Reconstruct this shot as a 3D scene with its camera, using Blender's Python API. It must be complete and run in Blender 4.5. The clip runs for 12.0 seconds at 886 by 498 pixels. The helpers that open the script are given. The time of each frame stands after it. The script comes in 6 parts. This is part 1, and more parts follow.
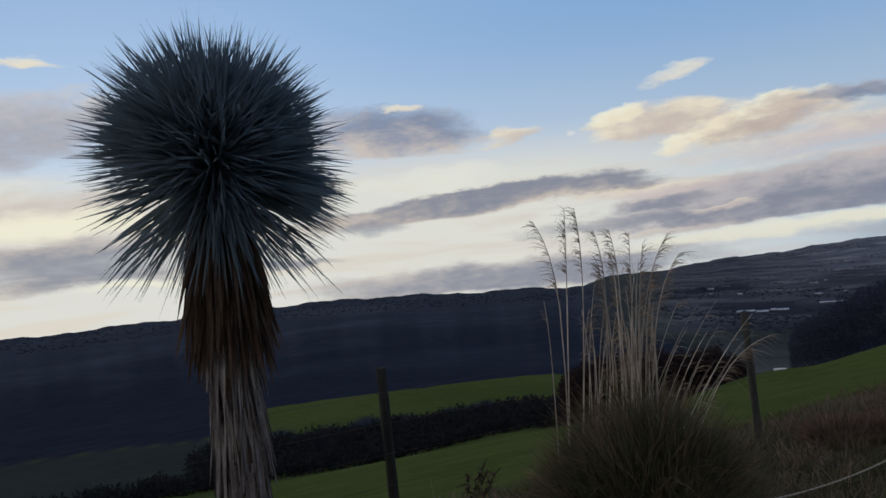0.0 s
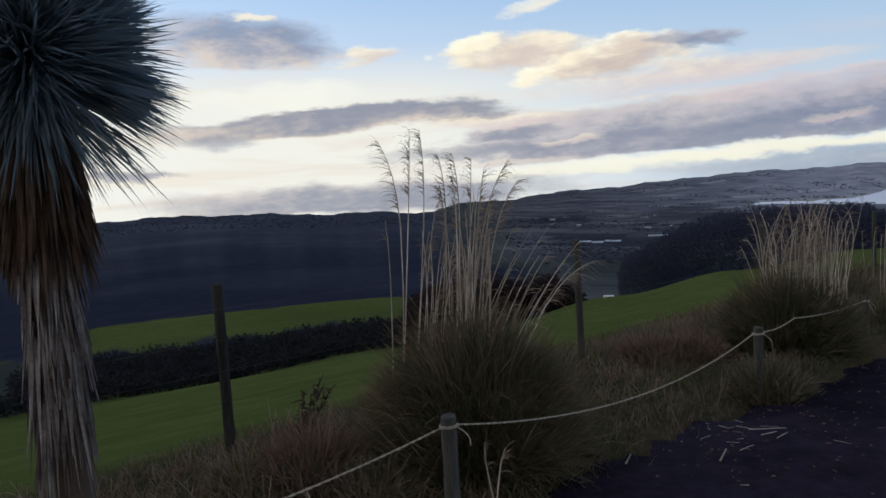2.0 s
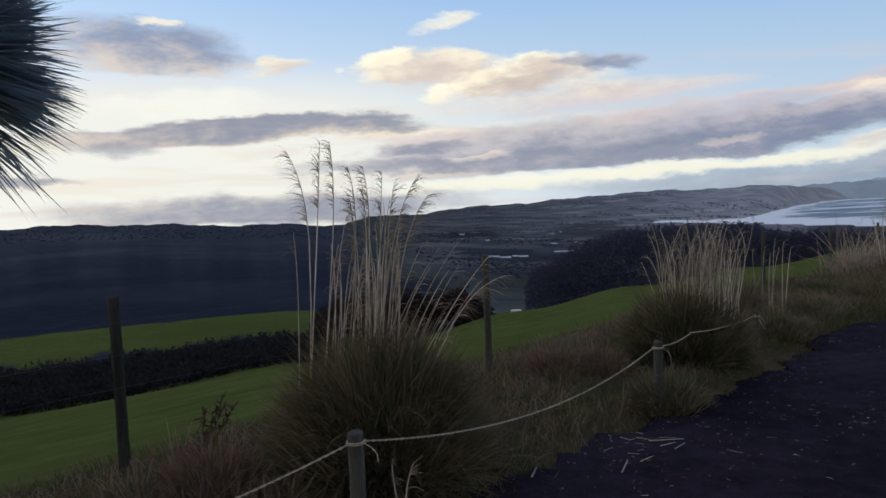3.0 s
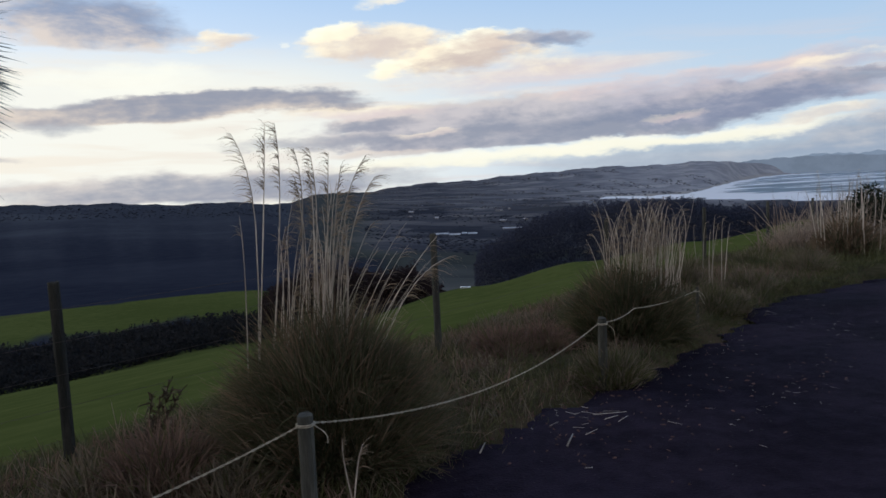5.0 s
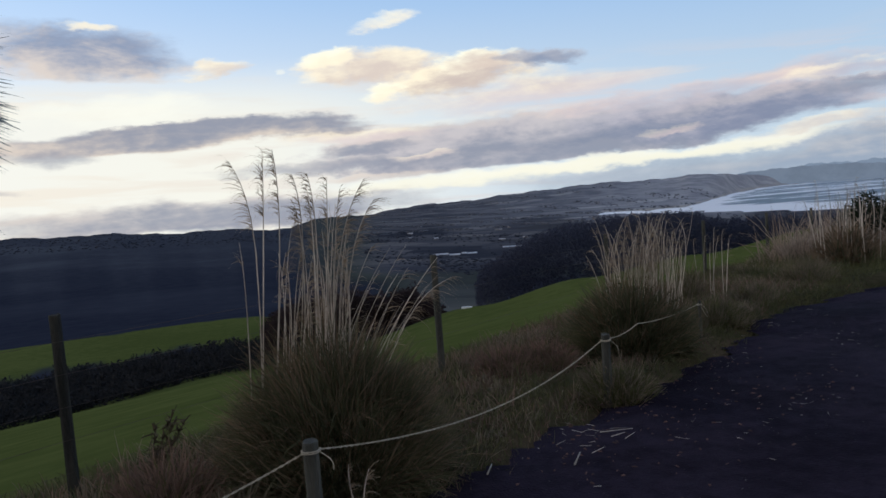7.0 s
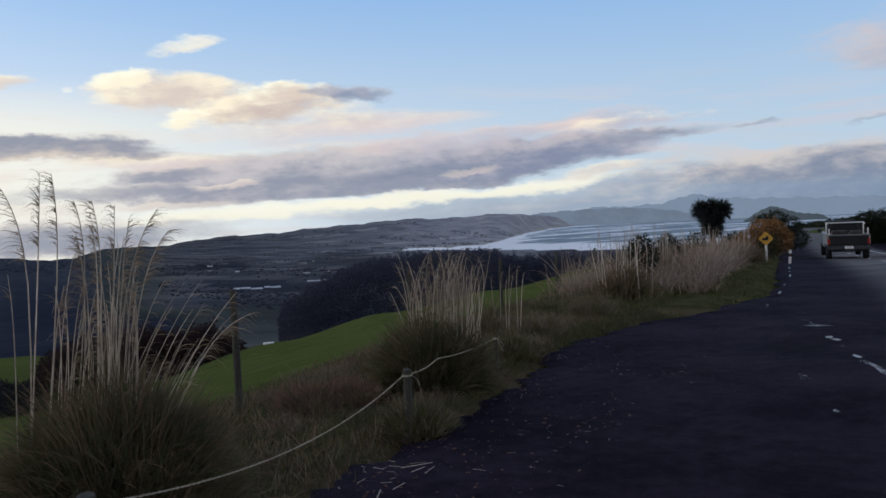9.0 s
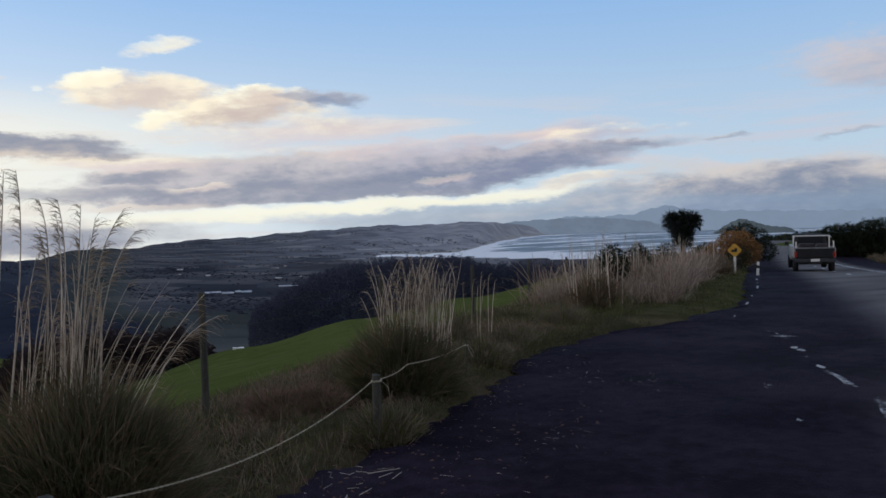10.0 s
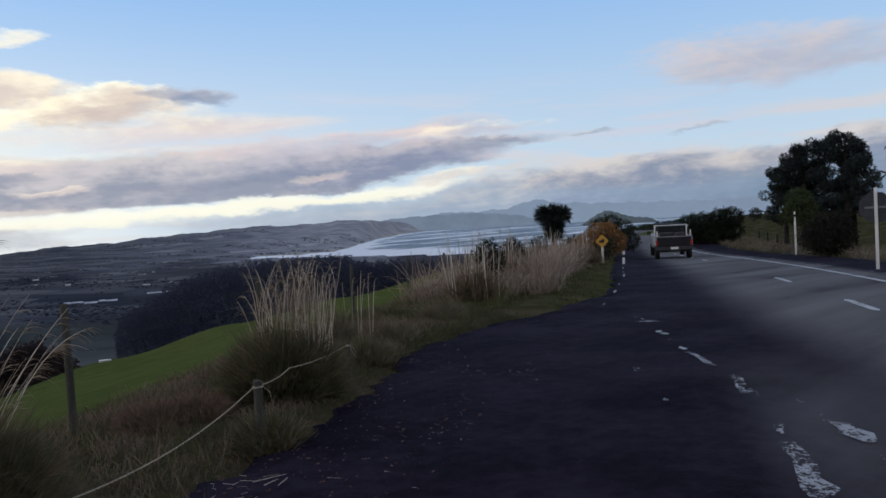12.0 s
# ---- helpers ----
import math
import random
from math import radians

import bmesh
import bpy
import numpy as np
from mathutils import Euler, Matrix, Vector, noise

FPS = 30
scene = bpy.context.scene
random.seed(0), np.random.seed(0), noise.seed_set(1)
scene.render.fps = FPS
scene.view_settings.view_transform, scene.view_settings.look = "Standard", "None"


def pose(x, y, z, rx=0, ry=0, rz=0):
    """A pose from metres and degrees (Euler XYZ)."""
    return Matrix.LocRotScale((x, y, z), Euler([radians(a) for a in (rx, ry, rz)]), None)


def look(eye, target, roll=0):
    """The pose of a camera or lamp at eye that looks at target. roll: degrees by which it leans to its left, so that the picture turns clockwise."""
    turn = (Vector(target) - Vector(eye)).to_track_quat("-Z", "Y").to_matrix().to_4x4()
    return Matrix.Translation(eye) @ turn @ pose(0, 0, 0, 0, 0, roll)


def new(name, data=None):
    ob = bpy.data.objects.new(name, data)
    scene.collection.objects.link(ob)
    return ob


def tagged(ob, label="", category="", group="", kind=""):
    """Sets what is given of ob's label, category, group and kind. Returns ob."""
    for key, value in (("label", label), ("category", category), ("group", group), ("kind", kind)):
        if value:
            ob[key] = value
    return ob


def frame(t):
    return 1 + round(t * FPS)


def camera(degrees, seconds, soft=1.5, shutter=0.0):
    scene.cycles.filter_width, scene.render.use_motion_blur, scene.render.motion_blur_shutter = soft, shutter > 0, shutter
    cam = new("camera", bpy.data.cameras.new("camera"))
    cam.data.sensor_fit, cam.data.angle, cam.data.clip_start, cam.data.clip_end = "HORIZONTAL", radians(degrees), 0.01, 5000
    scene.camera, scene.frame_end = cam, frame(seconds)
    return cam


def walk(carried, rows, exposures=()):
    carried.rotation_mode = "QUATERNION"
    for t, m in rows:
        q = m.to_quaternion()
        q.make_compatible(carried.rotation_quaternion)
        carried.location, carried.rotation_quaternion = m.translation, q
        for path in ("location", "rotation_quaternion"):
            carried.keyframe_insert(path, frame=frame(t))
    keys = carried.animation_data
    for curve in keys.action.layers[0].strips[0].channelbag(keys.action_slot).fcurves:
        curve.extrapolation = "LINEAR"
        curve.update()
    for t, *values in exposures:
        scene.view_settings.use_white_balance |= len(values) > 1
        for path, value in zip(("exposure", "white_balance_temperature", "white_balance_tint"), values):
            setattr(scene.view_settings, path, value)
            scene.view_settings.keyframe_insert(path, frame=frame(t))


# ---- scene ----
# ================= camera and walk =================
cam = camera(59.65, 12.0, soft=1.6)
EYE = 1.6


def view(x, y, z, yaw, pitch, roll):
    """yaw: degrees clockwise from +y; pitch up; roll about the line of sight."""
    return pose(x, y, EYE + z, 0, 0, -yaw) @ pose(0, 0, 0, 90 + pitch) @ pose(0, 0, 0, 0, 0, roll)


PATH = [
    (0.0, -0.056, 0.008, -0.004, -3.29, 2.27, -5.78),
    (0.5, -0.031, -0.001, -0.013, -1.55, 0.80, -6.65),
    (0.7, -0.027, 0.008, -0.020, -0.80, -1.56, -6.23),
    (1.0, -0.021, 0.021, -0.031, 0.20, -2.86, -7.09),
    (1.2, -0.018, 0.020, -0.031, 1.61, -3.28, -5.67),
    (1.5, -0.014, 0.019, -0.031, 3.48, -3.54, -4.66),
    (1.8, -0.009, 0.018, -0.031, 4.88, -3.37, -3.84),
    (2.0, -0.006, 0.017, -0.031, 7.23, -4.26, -3.30),
    (2.2, -0.002, 0.023, -0.033, 10.00, -4.05, -1.87),
    (2.5, 0.004, 0.031, -0.037, 14.58, -3.89, -0.77),
    (2.7, 0.001, 0.033, -0.035, 16.14, -3.75, -1.45),
    (3.0, -0.003, 0.037, -0.032, 13.97, -3.55, -2.18),
    (3.2, 0.000, 0.028, -0.032, 13.97, -3.81, -2.10),
    (4.8, -0.006, 0.003, -0.006, 15.80, -4.91, -2.60),
    (5.0, -0.001, 0.002, -0.008, 17.66, -5.38, -2.48),
    (5.5, -0.004, 0.010, -0.005, 18.53, -4.72, -3.22),
    (6.0, -0.003, 0.012, -0.008, 17.79, -3.67, -3.75),
    (6.5, -0.002, 0.010, -0.004, 17.80, -3.96, -4.02),
    (6.7, -0.001, 0.009, -0.006, 17.61, -3.87, -4.12),
    (8.3, -0.017, -0.030, 0.008, 25.61, -3.11, -3.33),
    (8.5, -0.008, -0.014, 0.003, 28.36, -2.44, -2.90),
    (9.0, 0.016, 0.021, -0.001, 32.26, -2.15, -2.60),
    (9.5, 0.029, 0.017, -0.008, 33.55, -1.71, -2.76),
    (10.0, 0.027, 0.012, -0.012, 34.26, -1.70, -1.64),
    (10.5, 0.037, -0.003, -0.010, 35.35, -1.23, -1.89),
    (11.0, 0.023, 0.001, -0.008, 37.62, -2.98, -3.08),
    (11.5, 0.007, 0.001, -0.002, 41.08, -2.39, -3.58),
    (12.0, 0.000, -0.000, 0.000, 43.30, -2.25, -3.20),
]
walk(cam, [(t, view(*p)) for t, *p in PATH], exposures=[(0.0, -0.36), (0.7, -0.32), (1.2, -0.12), (2.5, -0.03), (5.0, 0.05), (6.5, 0.04), (8.5, -0.02), (9.0, -0.02), (10.2, -0.02), (11.0, 0.06), (12.0, 0.07)])

# ================= world, sun =================
SUN_AZ, SUN_EL = -27.0, 7.0
SUN_POWER = 0.8
ROAD_AZ = 56.0


def srgb(r, g, b):
    return tuple((c / 12.92 if c <= 0.04045 else ((c + 0.055) / 1.055) ** 2.4) for c in (r / 255, g / 255, b / 255))


class Nodes:
    """Small builder for node trees."""

    def __init__(self, tree):
        self.tree = tree
        self.tree.nodes.clear()

    def add(self, kind):
        return self.tree.nodes.new(kind)

    def put(self, socket, value):
        if isinstance(value, bpy.types.NodeSocket):
            self.tree.links.new(value, socket)
        elif isinstance(value, tuple) and len(value) == 3 and socket.type == "RGBA":
            socket.default_value = (*value, 1)
        else:
            socket.default_value = value

    def math(self, op, a, b=0.0, c=0.0, clamp=False):
        node = self.add("ShaderNodeMath")
        node.operation, node.use_clamp = op, clamp
        for socket, value in zip(node.inputs, (a, b, c)):
            self.put(socket, value)
        return node.outputs[0]

    def ramp01(self, x, a, b):
        node = self.add("ShaderNodeMapRange")
        node.interpolation_type = "SMOOTHSTEP"
        for socket, value in zip(node.inputs, (x, a, b, 0.0, 1.0)):
            self.put(socket, value)
        return node.outputs[0]

    def mix(self, f, a, b, blend="MIX"):
        node = self.add("ShaderNodeMix")
        node.data_type, node.blend_type = "RGBA", blend
        self.put(node.inputs[0], f)
        self.put(node.inputs[6], a)
        self.put(node.inputs[7], b)
        return node.outputs[2]

    def noise(self, vector, scale, detail=4.0, rough=0.55, distortion=0.0):
        node = self.add("ShaderNodeTexNoise")
        if vector is not None:
            self.put(node.inputs["Vector"], vector)
        self.put(node.inputs["Scale"], scale)
        self.put(node.inputs["Detail"], detail)
        self.put(node.inputs["Roughness"], rough)
        self.put(node.inputs["Distortion"], distortion)
        return node.outputs[0]

    def layer(self, name):
        node = self.add("ShaderNodeAttribute")
        node.attribute_name = name
        return node.outputs["Fac"]

    def xyz(self, x, y, z):
        node = self.add("ShaderNodeCombineXYZ")
        for socket, value in zip(node.inputs, (x, y, z)):
            self.put(socket, value)
        return node.outputs[0]


world = bpy.data.worlds.new("evening_sky")
world.use_nodes = True
scene.world = world
w = Nodes(world.node_tree)
GAIN = 10.0  # background strength is 1 / GAIN


def glow(r, g, b, k=1.0):
    red, green, blue = srgb(r, g, b)
    return red * 0.965 * GAIN * k, green * GAIN * k, blue * 1.03 * GAIN * k


sky = w.add("ShaderNodeTexSky")
sky.sky_type, sky.sun_disc, sky.altitude = "NISHITA", False, 100
sky.sun_elevation, sky.sun_rotation = radians(SUN_EL), radians(SUN_AZ % 360)
sky.air_density, sky.dust_density, sky.ozone_density = 1.0, 0.6, 1.5
coord = w.add("ShaderNodeTexCoord").outputs["Generated"]
split = w.add("ShaderNodeSeparateXYZ")
w.put(split.inputs[0], coord)
dx, dy, dz = split.outputs
az = w.math("MULTIPLY", w.math("ARCTAN2", dx, dy), 180 / math.pi)
el = w.math("MULTIPLY", w.math("ARCSINE", dz), 180 / math.pi)
curl = w.add("ShaderNodeTexNoise")
w.put(curl.inputs["Vector"], w.xyz(w.math("MULTIPLY", az, 0.16), w.math("MULTIPLY", el, 0.42), 1.0))
curl.inputs["Scale"].default_value, curl.inputs["Detail"].default_value, curl.inputs["Roughness"].default_value = 1.0, 6.0, 0.6
curls = w.add("ShaderNodeSeparateColor")
w.put(curls.inputs[0], curl.outputs["Color"])
az_bent = w.math("ADD", az, w.math("MULTIPLY", w.math("SUBTRACT", curls.outputs[0], 0.5), 7.0))
el_bent = w.math("ADD", el, w.math("MULTIPLY", w.math("SUBTRACT", curls.outputs[1], 0.5), 2.6))
puff = w.noise(w.xyz(w.math("MULTIPLY", az, 0.2), w.math("MULTIPLY", el, 0.5), 3.0), 1.0, 7.0, 0.6, 0.3)
fine = w.noise(w.xyz(w.math("MULTIPLY", az, 0.45), w.math("MULTIPLY", el, 1.3), 9.0), 1.0, 6.0, 0.6, 0.2)
billow = w.math("ADD", w.math("MULTIPLY", puff, 0.55), w.math("MULTIPLY", fine, 0.45))
puff_sunward = w.noise(w.xyz(w.math("MULTIPLY_ADD", az, 0.2, -0.22), w.math("MULTIPLY_ADD", el, 0.5, 0.1), 3.0), 1.0, 7.0, 0.6, 0.3)
fine_sunward = w.noise(w.xyz(w.math("MULTIPLY_ADD", az, 0.45, -0.25), w.math("MULTIPLY_ADD", el, 1.3, 0.12), 9.0), 1.0, 6.0, 0.6, 0.2)
relief = w.math("ADD", w.math("MULTIPLY", w.math("SUBTRACT", puff, puff_sunward), 0.6), w.math("MULTIPLY", w.math("SUBTRACT", fine, fine_sunward), 0.4))
streak = w.noise(w.xyz(w.math("MULTIPLY", az, 0.07), w.math("MULTIPLY", el, 0.75), 5.0), 1.0, 6.0, 0.55, 0.4)

# clear air: the sky texture, with a paler veil towards the horizon, warm round the low sun
colour = w.mix(0.78, sky.outputs[0], glow(149, 192, 241, 1.08))
veil = w.ramp01(el, 19.0, 2.0)
near_sun = w.math("POWER", w.math("MAXIMUM", w.math("COSINE", w.math("MULTIPLY", w.math("SUBTRACT", az, SUN_AZ), math.pi / 180)), 0.0), 2.2)
veil_colour = w.mix(near_sun, glow(200, 215, 225), glow(254, 250, 240, 1.04))
colour = w.mix(w.math("MULTIPLY", veil, 0.85), colour, veil_colour)
halo = w.math("MULTIPLY", w.math("POWER", near_sun, 4.0), w.ramp01(el, 30.0, 12.0))
colour = w.mix(w.math("MULTIPLY", halo, 0.55), colour, glow(190, 216, 246, 1.12))
bright = w.math("MULTIPLY", w.ramp01(el, 11.0, 6.5), w.ramp01(az, 26.0, 2.0))
colour = w.mix(w.math("MULTIPLY", bright, 0.75), colour, glow(255, 248, 230, 1.0))

GREY, GREY_LIT = glow(146, 150, 166), glow(216, 206, 200)
DARK = glow(128, 138, 160)
CREAM, CREAM_LIT = glow(230, 214, 200), glow(255, 240, 212, 1.08)
BEIGE = glow(226, 207, 193)
PINK, PINK_LIT = glow(196, 190, 200), glow(228, 208, 204)
PALE = glow(255, 252, 238)
STRIP = glow(252, 246, 224, 1.02)
MIST, MIST_LIT = glow(158, 170, 186), glow(186, 194, 204)
WARM = glow(246, 234, 206)
SLATE, SLATE_LIT = glow(106, 128, 150), glow(128, 146, 166)
SUNLIT = glow(255, 248, 222, 1.15)
HAZE, HAZE_LIT = glow(126, 141, 166), glow(154, 168, 188)
# azimuth, elevation, half width, half height, slope, softness, ragged, shade, lit, cover
CLOUDS = [
    # last: grain, 0 puff, 1 fine, 2 streak, 3 billow; then, where it has one, the level of its flat base and 1 for light from below
    (-34.0, 12.6, 13.0, 3.2, 0.0, 1.0, 2.2, glow(186, 182, 188), glow(232, 220, 212), 0.85, 0),
    (-31.0, 16.6, 3.0, 0.5, 0.0, 1.0, 1.2, CREAM_LIT, PALE, 0.9, 1),
    (-30.0, 7.2, 16.0, 2.4, 0.05, 1.2, 2.0, CREAM, PALE, 0.8, 2),
    (-30.0, 3.6, 12.0, 2.2, -0.03, 1.0, 1.8, GREY, CREAM, 0.9, 2),
    (-30.0, 6.0, 9.0, 1.2, 0.02, 1.1, 1.6, SUNLIT, SUNLIT, 0.95, 2),
    (-25.0, 1.7, 5.0, 0.45, 0.0, 1.1, 1.2, SUNLIT, PALE, 0.9, 2),
    (-4.5, 7.3, 9.0, 1.3, 0.0, 1.2, 1.6, PALE, PALE, 0.9, 0),
    (-6.2, 10.9, 8.6, 2.3, -0.05, 0.9, 1.6, glow(140, 150, 174), glow(226, 210, 198), 0.9, 3, 9.2, 1),
    (-6.0, 12.6, 2.0, 0.35, 0.0, 1.0, 1.0, CREAM_LIT, PALE, 0.8, 1),
    (2.4, 10.0, 2.6, 0.75, 0.22, 1.0, 1.5, CREAM, CREAM_LIT, 0.9, 1),
    (14.6, 12.8, 3.2, 0.65, 0.12, 1.1, 1.6, CREAM_LIT, PALE, 0.8, 1),
    (24.0, 7.1, 14.0, 1.7, 0.02, 1.4, 1.8, PINK_LIT, CREAM_LIT, 0.65, 2),
    (22.5, 6.7, 9.0, 1.0, 0.03, 1.5, 1.8, glow(222, 214, 216), CREAM_LIT, 0.6, 0),
    (26.0, 7.9, 3.4, 1.3, -0.1, 1.4, 2.0, glow(220, 206, 202), CREAM_LIT, 0.75, 3),
    (13.6, 9.75, 6.0, 1.5, -0.07, 0.8, 2.0, BEIGE, CREAM_LIT, 0.93, 3),
    (10.6, 10.7, 2.0, 0.8, 0.0, 0.8, 1.6, CREAM_LIT, SUNLIT, 0.9, 3),
    (20.0, 8.65, 6.4, 1.35, 0.12, 0.8, 1.8, glow(212, 194, 184), CREAM_LIT, 0.97, 3, 7.3),
    (21.2, 9.7, 3.4, 1.0, 0.0, 0.6, 2.0, BEIGE, SUNLIT, 0.95, 3),
    (25.8, 9.5, 4.0, 0.62, -0.06, 0.9, 1.6, glow(142, 150, 172), glow(186, 184, 192), 0.9, 3),
    (14.6, 7.75, 2.4, 0.85, 0.08, 0.9, 1.4, CREAM_LIT, SUNLIT, 0.9, 3, 6.9),
    (7.4, 10.0, 0.7, 0.35, 0.0, 1.0, 1.0, PALE, PALE, 0.5, 1),
    (43.5, 6.7, 6.5, 1.1, 0.03, 1.2, 1.6, PINK, PINK_LIT, 0.75, 0),
    (0.5, 5.45, 15.0, 1.1, 0.025, 0.6, 1.5, GREY, glow(224, 208, 194), 0.95, 2, 4.55, 1),
    (-9.0, 4.6, 4.0, 0.9, 0.0, 1.0, 1.2, GREY, CREAM, 0.7, 0),
    (26.0, 3.7, 20.0, 2.15, 0.03, 0.5, 1.6, GREY, glow(204, 196, 198), 0.95, 3, 1.95),
    (38.0, 4.4, 11.5, 1.7, 0.04, 0.7, 1.8, glow(132, 140, 164), glow(190, 186, 196), 0.9, 3, 2.3),
    (42.6, 6.4, 3.6, 0.9, 0.0, 1.1, 1.8, PINK_LIT, glow(244, 222, 208), 0.8, 3),
    (47.0, 5.6, 3.6, 0.4, -0.12, 0.9, 1.5, glow(136, 142, 164), GREY_LIT, 0.75, 2),
    (34.5, 3.6, 3.0, 0.32, 0.1, 1.0, 1.3, PINK_LIT, CREAM_LIT, 0.8, 1),
    (12.0, 3.9, 4.6, 0.55, 0.04, 0.8, 1.5, GREY, glow(214, 204, 200), 0.85, 2),
    (16.5, 3.3, 3.0, 0.3, 0.02, 1.0, 1.2, glow(236, 216, 206), CREAM_LIT, 0.7, 2),
    (46.0, 5.3, 7.0, 0.8, 0.02, 1.0, 1.4, GREY, PINK_LIT, 0.7, 2),
    (38.0, 4.9, 8.0, 0.6, 0.07, 1.5, 1.6, GREY_LIT, PINK_LIT, 0.35, 3),
    (12.0, 4.7, 7.0, 0.6, 0.0, 1.1, 1.5, PINK_LIT, CREAM_LIT, 0.7, 2),
    (22.0, 5.4, 9.0, 0.7, 0.03, 1.4, 1.6, GREY_LIT, CREAM_LIT, 0.4, 3),
    (34.0, 5.9, 10.0, 0.9, 0.06, 1.0, 2.4, PINK, PINK_LIT, 0.75, 3),
    (46.0, 6.4, 5.0, 0.7, 0.05, 1.0, 2.4, PINK, CREAM_LIT, 0.7, 3),
    (11.0, 2.9, 12.0, 0.7, 0.0, 1.0, 1.5, GREY, GREY_LIT, 0.75, 2),
    (30.0, 3.6, 9.0, 0.7, 0.06, 1.0, 1.6, DARK, GREY, 0.6, 3),
    (1.5, 0.0, 18.0, 1.5, 0.0, 0.7, 1.1, GREY, GREY_LIT, 0.9, 2),
    (20.0, 1.2, 14.0, 0.8, 0.03, 1.0, 1.0, STRIP, PALE, 0.9, 2),
    (50.0, 1.2, 13.0, 1.9, 0.02, 1.3, 0.8, HAZE, HAZE_LIT, 0.9, 2),
    (-15.0, 2.2, 5.0, 0.35, 0.0, 1.0, 0.8, GREY, GREY_LIT, 0.8, 2),
    (14.0, 1.9, 5.5, 0.45, 0.0, 1.0, 0.9, GREY_LIT, CREAM, 0.7, 2),
    (64.0, 1.2, 26.0, 2.6, 0.01, 1.2, 0.9, HAZE, HAZE_LIT, 0.9, 2),
    (38.0, 0.9, 18.0, 1.6, 0.04, 1.0, 0.7, MIST, MIST_LIT, 0.88, 2),
    (32.0, 1.85, 18.0, 0.62, 0.05, 0.9, 0.8, STRIP, PALE, 0.92, 2),
    (44.0, 2.9, 5.0, 0.4, 0.06, 1.0, 1.6, CREAM, CREAM_LIT, 0.7, 3),
    (45.0, 1.0, 12.0, 0.9, 0.02, 1.4, 1.0, HAZE_LIT, GREY_LIT, 0.6, 2),
    (58.0, 2.7, 15.0, 1.6, 0.02, 0.9, 1.8, DARK, GREY_LIT, 0.92, 3),
    (51.0, 4.0, 7.0, 0.5, -0.04, 1.2, 1.5, GREY_LIT, PINK_LIT, 0.5, 3),
    (74.0, 3.2, 13.0, 1.8, 0.03, 1.0, 1.6, DARK, GREY_LIT, 0.9, 2),
    (62.0, 5.3, 3.0, 0.22, 0.08, 1.2, 1.2, GREY, GREY_LIT, 0.45, 2),
    (54.0, 5.4, 2.6, 0.25, 0.03, 1.0, 0.9, GREY, GREY_LIT, 0.6, 2),
    (74.0, 0.6, 22.0, 2.6, 0.0, 1.4, 0.6, SLATE, SLATE_LIT, 0.92, 2),
    (67.5, 9.8, 11.5, 2.3, -0.02, 1.1, 2.6, glow(178, 180, 194), glow(212, 200, 200), 0.9, 3),
    (73.0, 6.2, 9.0, 0.8, 0.0, 1.2, 1.5, GREY_LIT, GREY_LIT, 0.4, 2),
]
wisps = w.math("MULTIPLY", w.ramp01(streak, 0.46, 0.64), w.math("MULTIPLY", w.ramp01(el, 10.5, 7.0), 0.65))
colour = w.mix(wisps, colour, w.mix(near_sun, glow(206, 204, 214), glow(250, 236, 216)))
for a0, e0, wide, high, slope, soft_edge, ragged, shade, lit, cover, grain, *form in CLOUDS:
    da = w.math("SUBTRACT", az_bent, a0)
    u = w.math("MULTIPLY", da, 1 / wide)
    v = w.math("MULTIPLY", w.math("SUBTRACT", w.math("SUBTRACT", el_bent, e0), w.math("MULTIPLY", da, slope)), 1 / high)
    body = w.math("SUBTRACT", 1.0, w.math("ADD", w.math("MULTIPLY", u, u), w.math("MULTIPLY", v, v)))
    body = w.math("ADD", body, w.math("MULTIPLY", w.math("SUBTRACT", (puff, fine, streak, billow)[grain], 0.5), ragged))
    if form:
        over = w.math("SUBTRACT", w.math("MULTIPLY_ADD", el, 0.6, w.math("MULTIPLY", el_bent, 0.4)), w.math("MULTIPLY_ADD", da, slope, form[0]))
        body = w.math("MINIMUM", body, w.math("MULTIPLY", over, 2.2))
    cloud = w.math("MULTIPLY", w.ramp01(body, 0.0, soft_edge), cover)
    tone = w.math("ADD", w.math("MULTIPLY", v, -0.6 if len(form) > 1 else 0.5), w.math("MULTIPLY", w.math("SUBTRACT", (puff, puff, streak, puff)[grain], 0.5), 1.7))
    tone = w.math("ADD", tone, w.math("MULTIPLY_ADD", u, -0.26, w.math("MULTIPLY", relief, 1.7)))
    tone = w.math("ADD", tone, w.math("MULTIPLY", w.math("SUBTRACT", 0.75, body), 0.55))
    colour = w.mix(cloud, colour, w.mix(w.ramp01(tone, *((-0.45, 0.6) if grain == 3 else (-0.35, 0.75))), shade, lit))
# unseen sky: dimmed overhead, set pale and warm behind to light the foreground
away = w.math("MULTIPLY", w.ramp01(el, 18.0, 55.0), 0.75)
colour = w.mix(away, colour, glow(96, 110, 142))
behind = w.math("MULTIPLY", w.ramp01(w.math("ABSOLUTE", w.math("SUBTRACT", az, 20.0)), 75.0, 130.0), 0.7)
colour = w.mix(behind, colour, glow(204, 190, 182))
back = w.add("ShaderNodeBackground")
w.put(back.inputs[0], colour)
back.inputs[1].default_value = 1 / GAIN
w.tree.links.new(back.outputs[0], w.add("ShaderNodeOutputWorld").inputs[0])

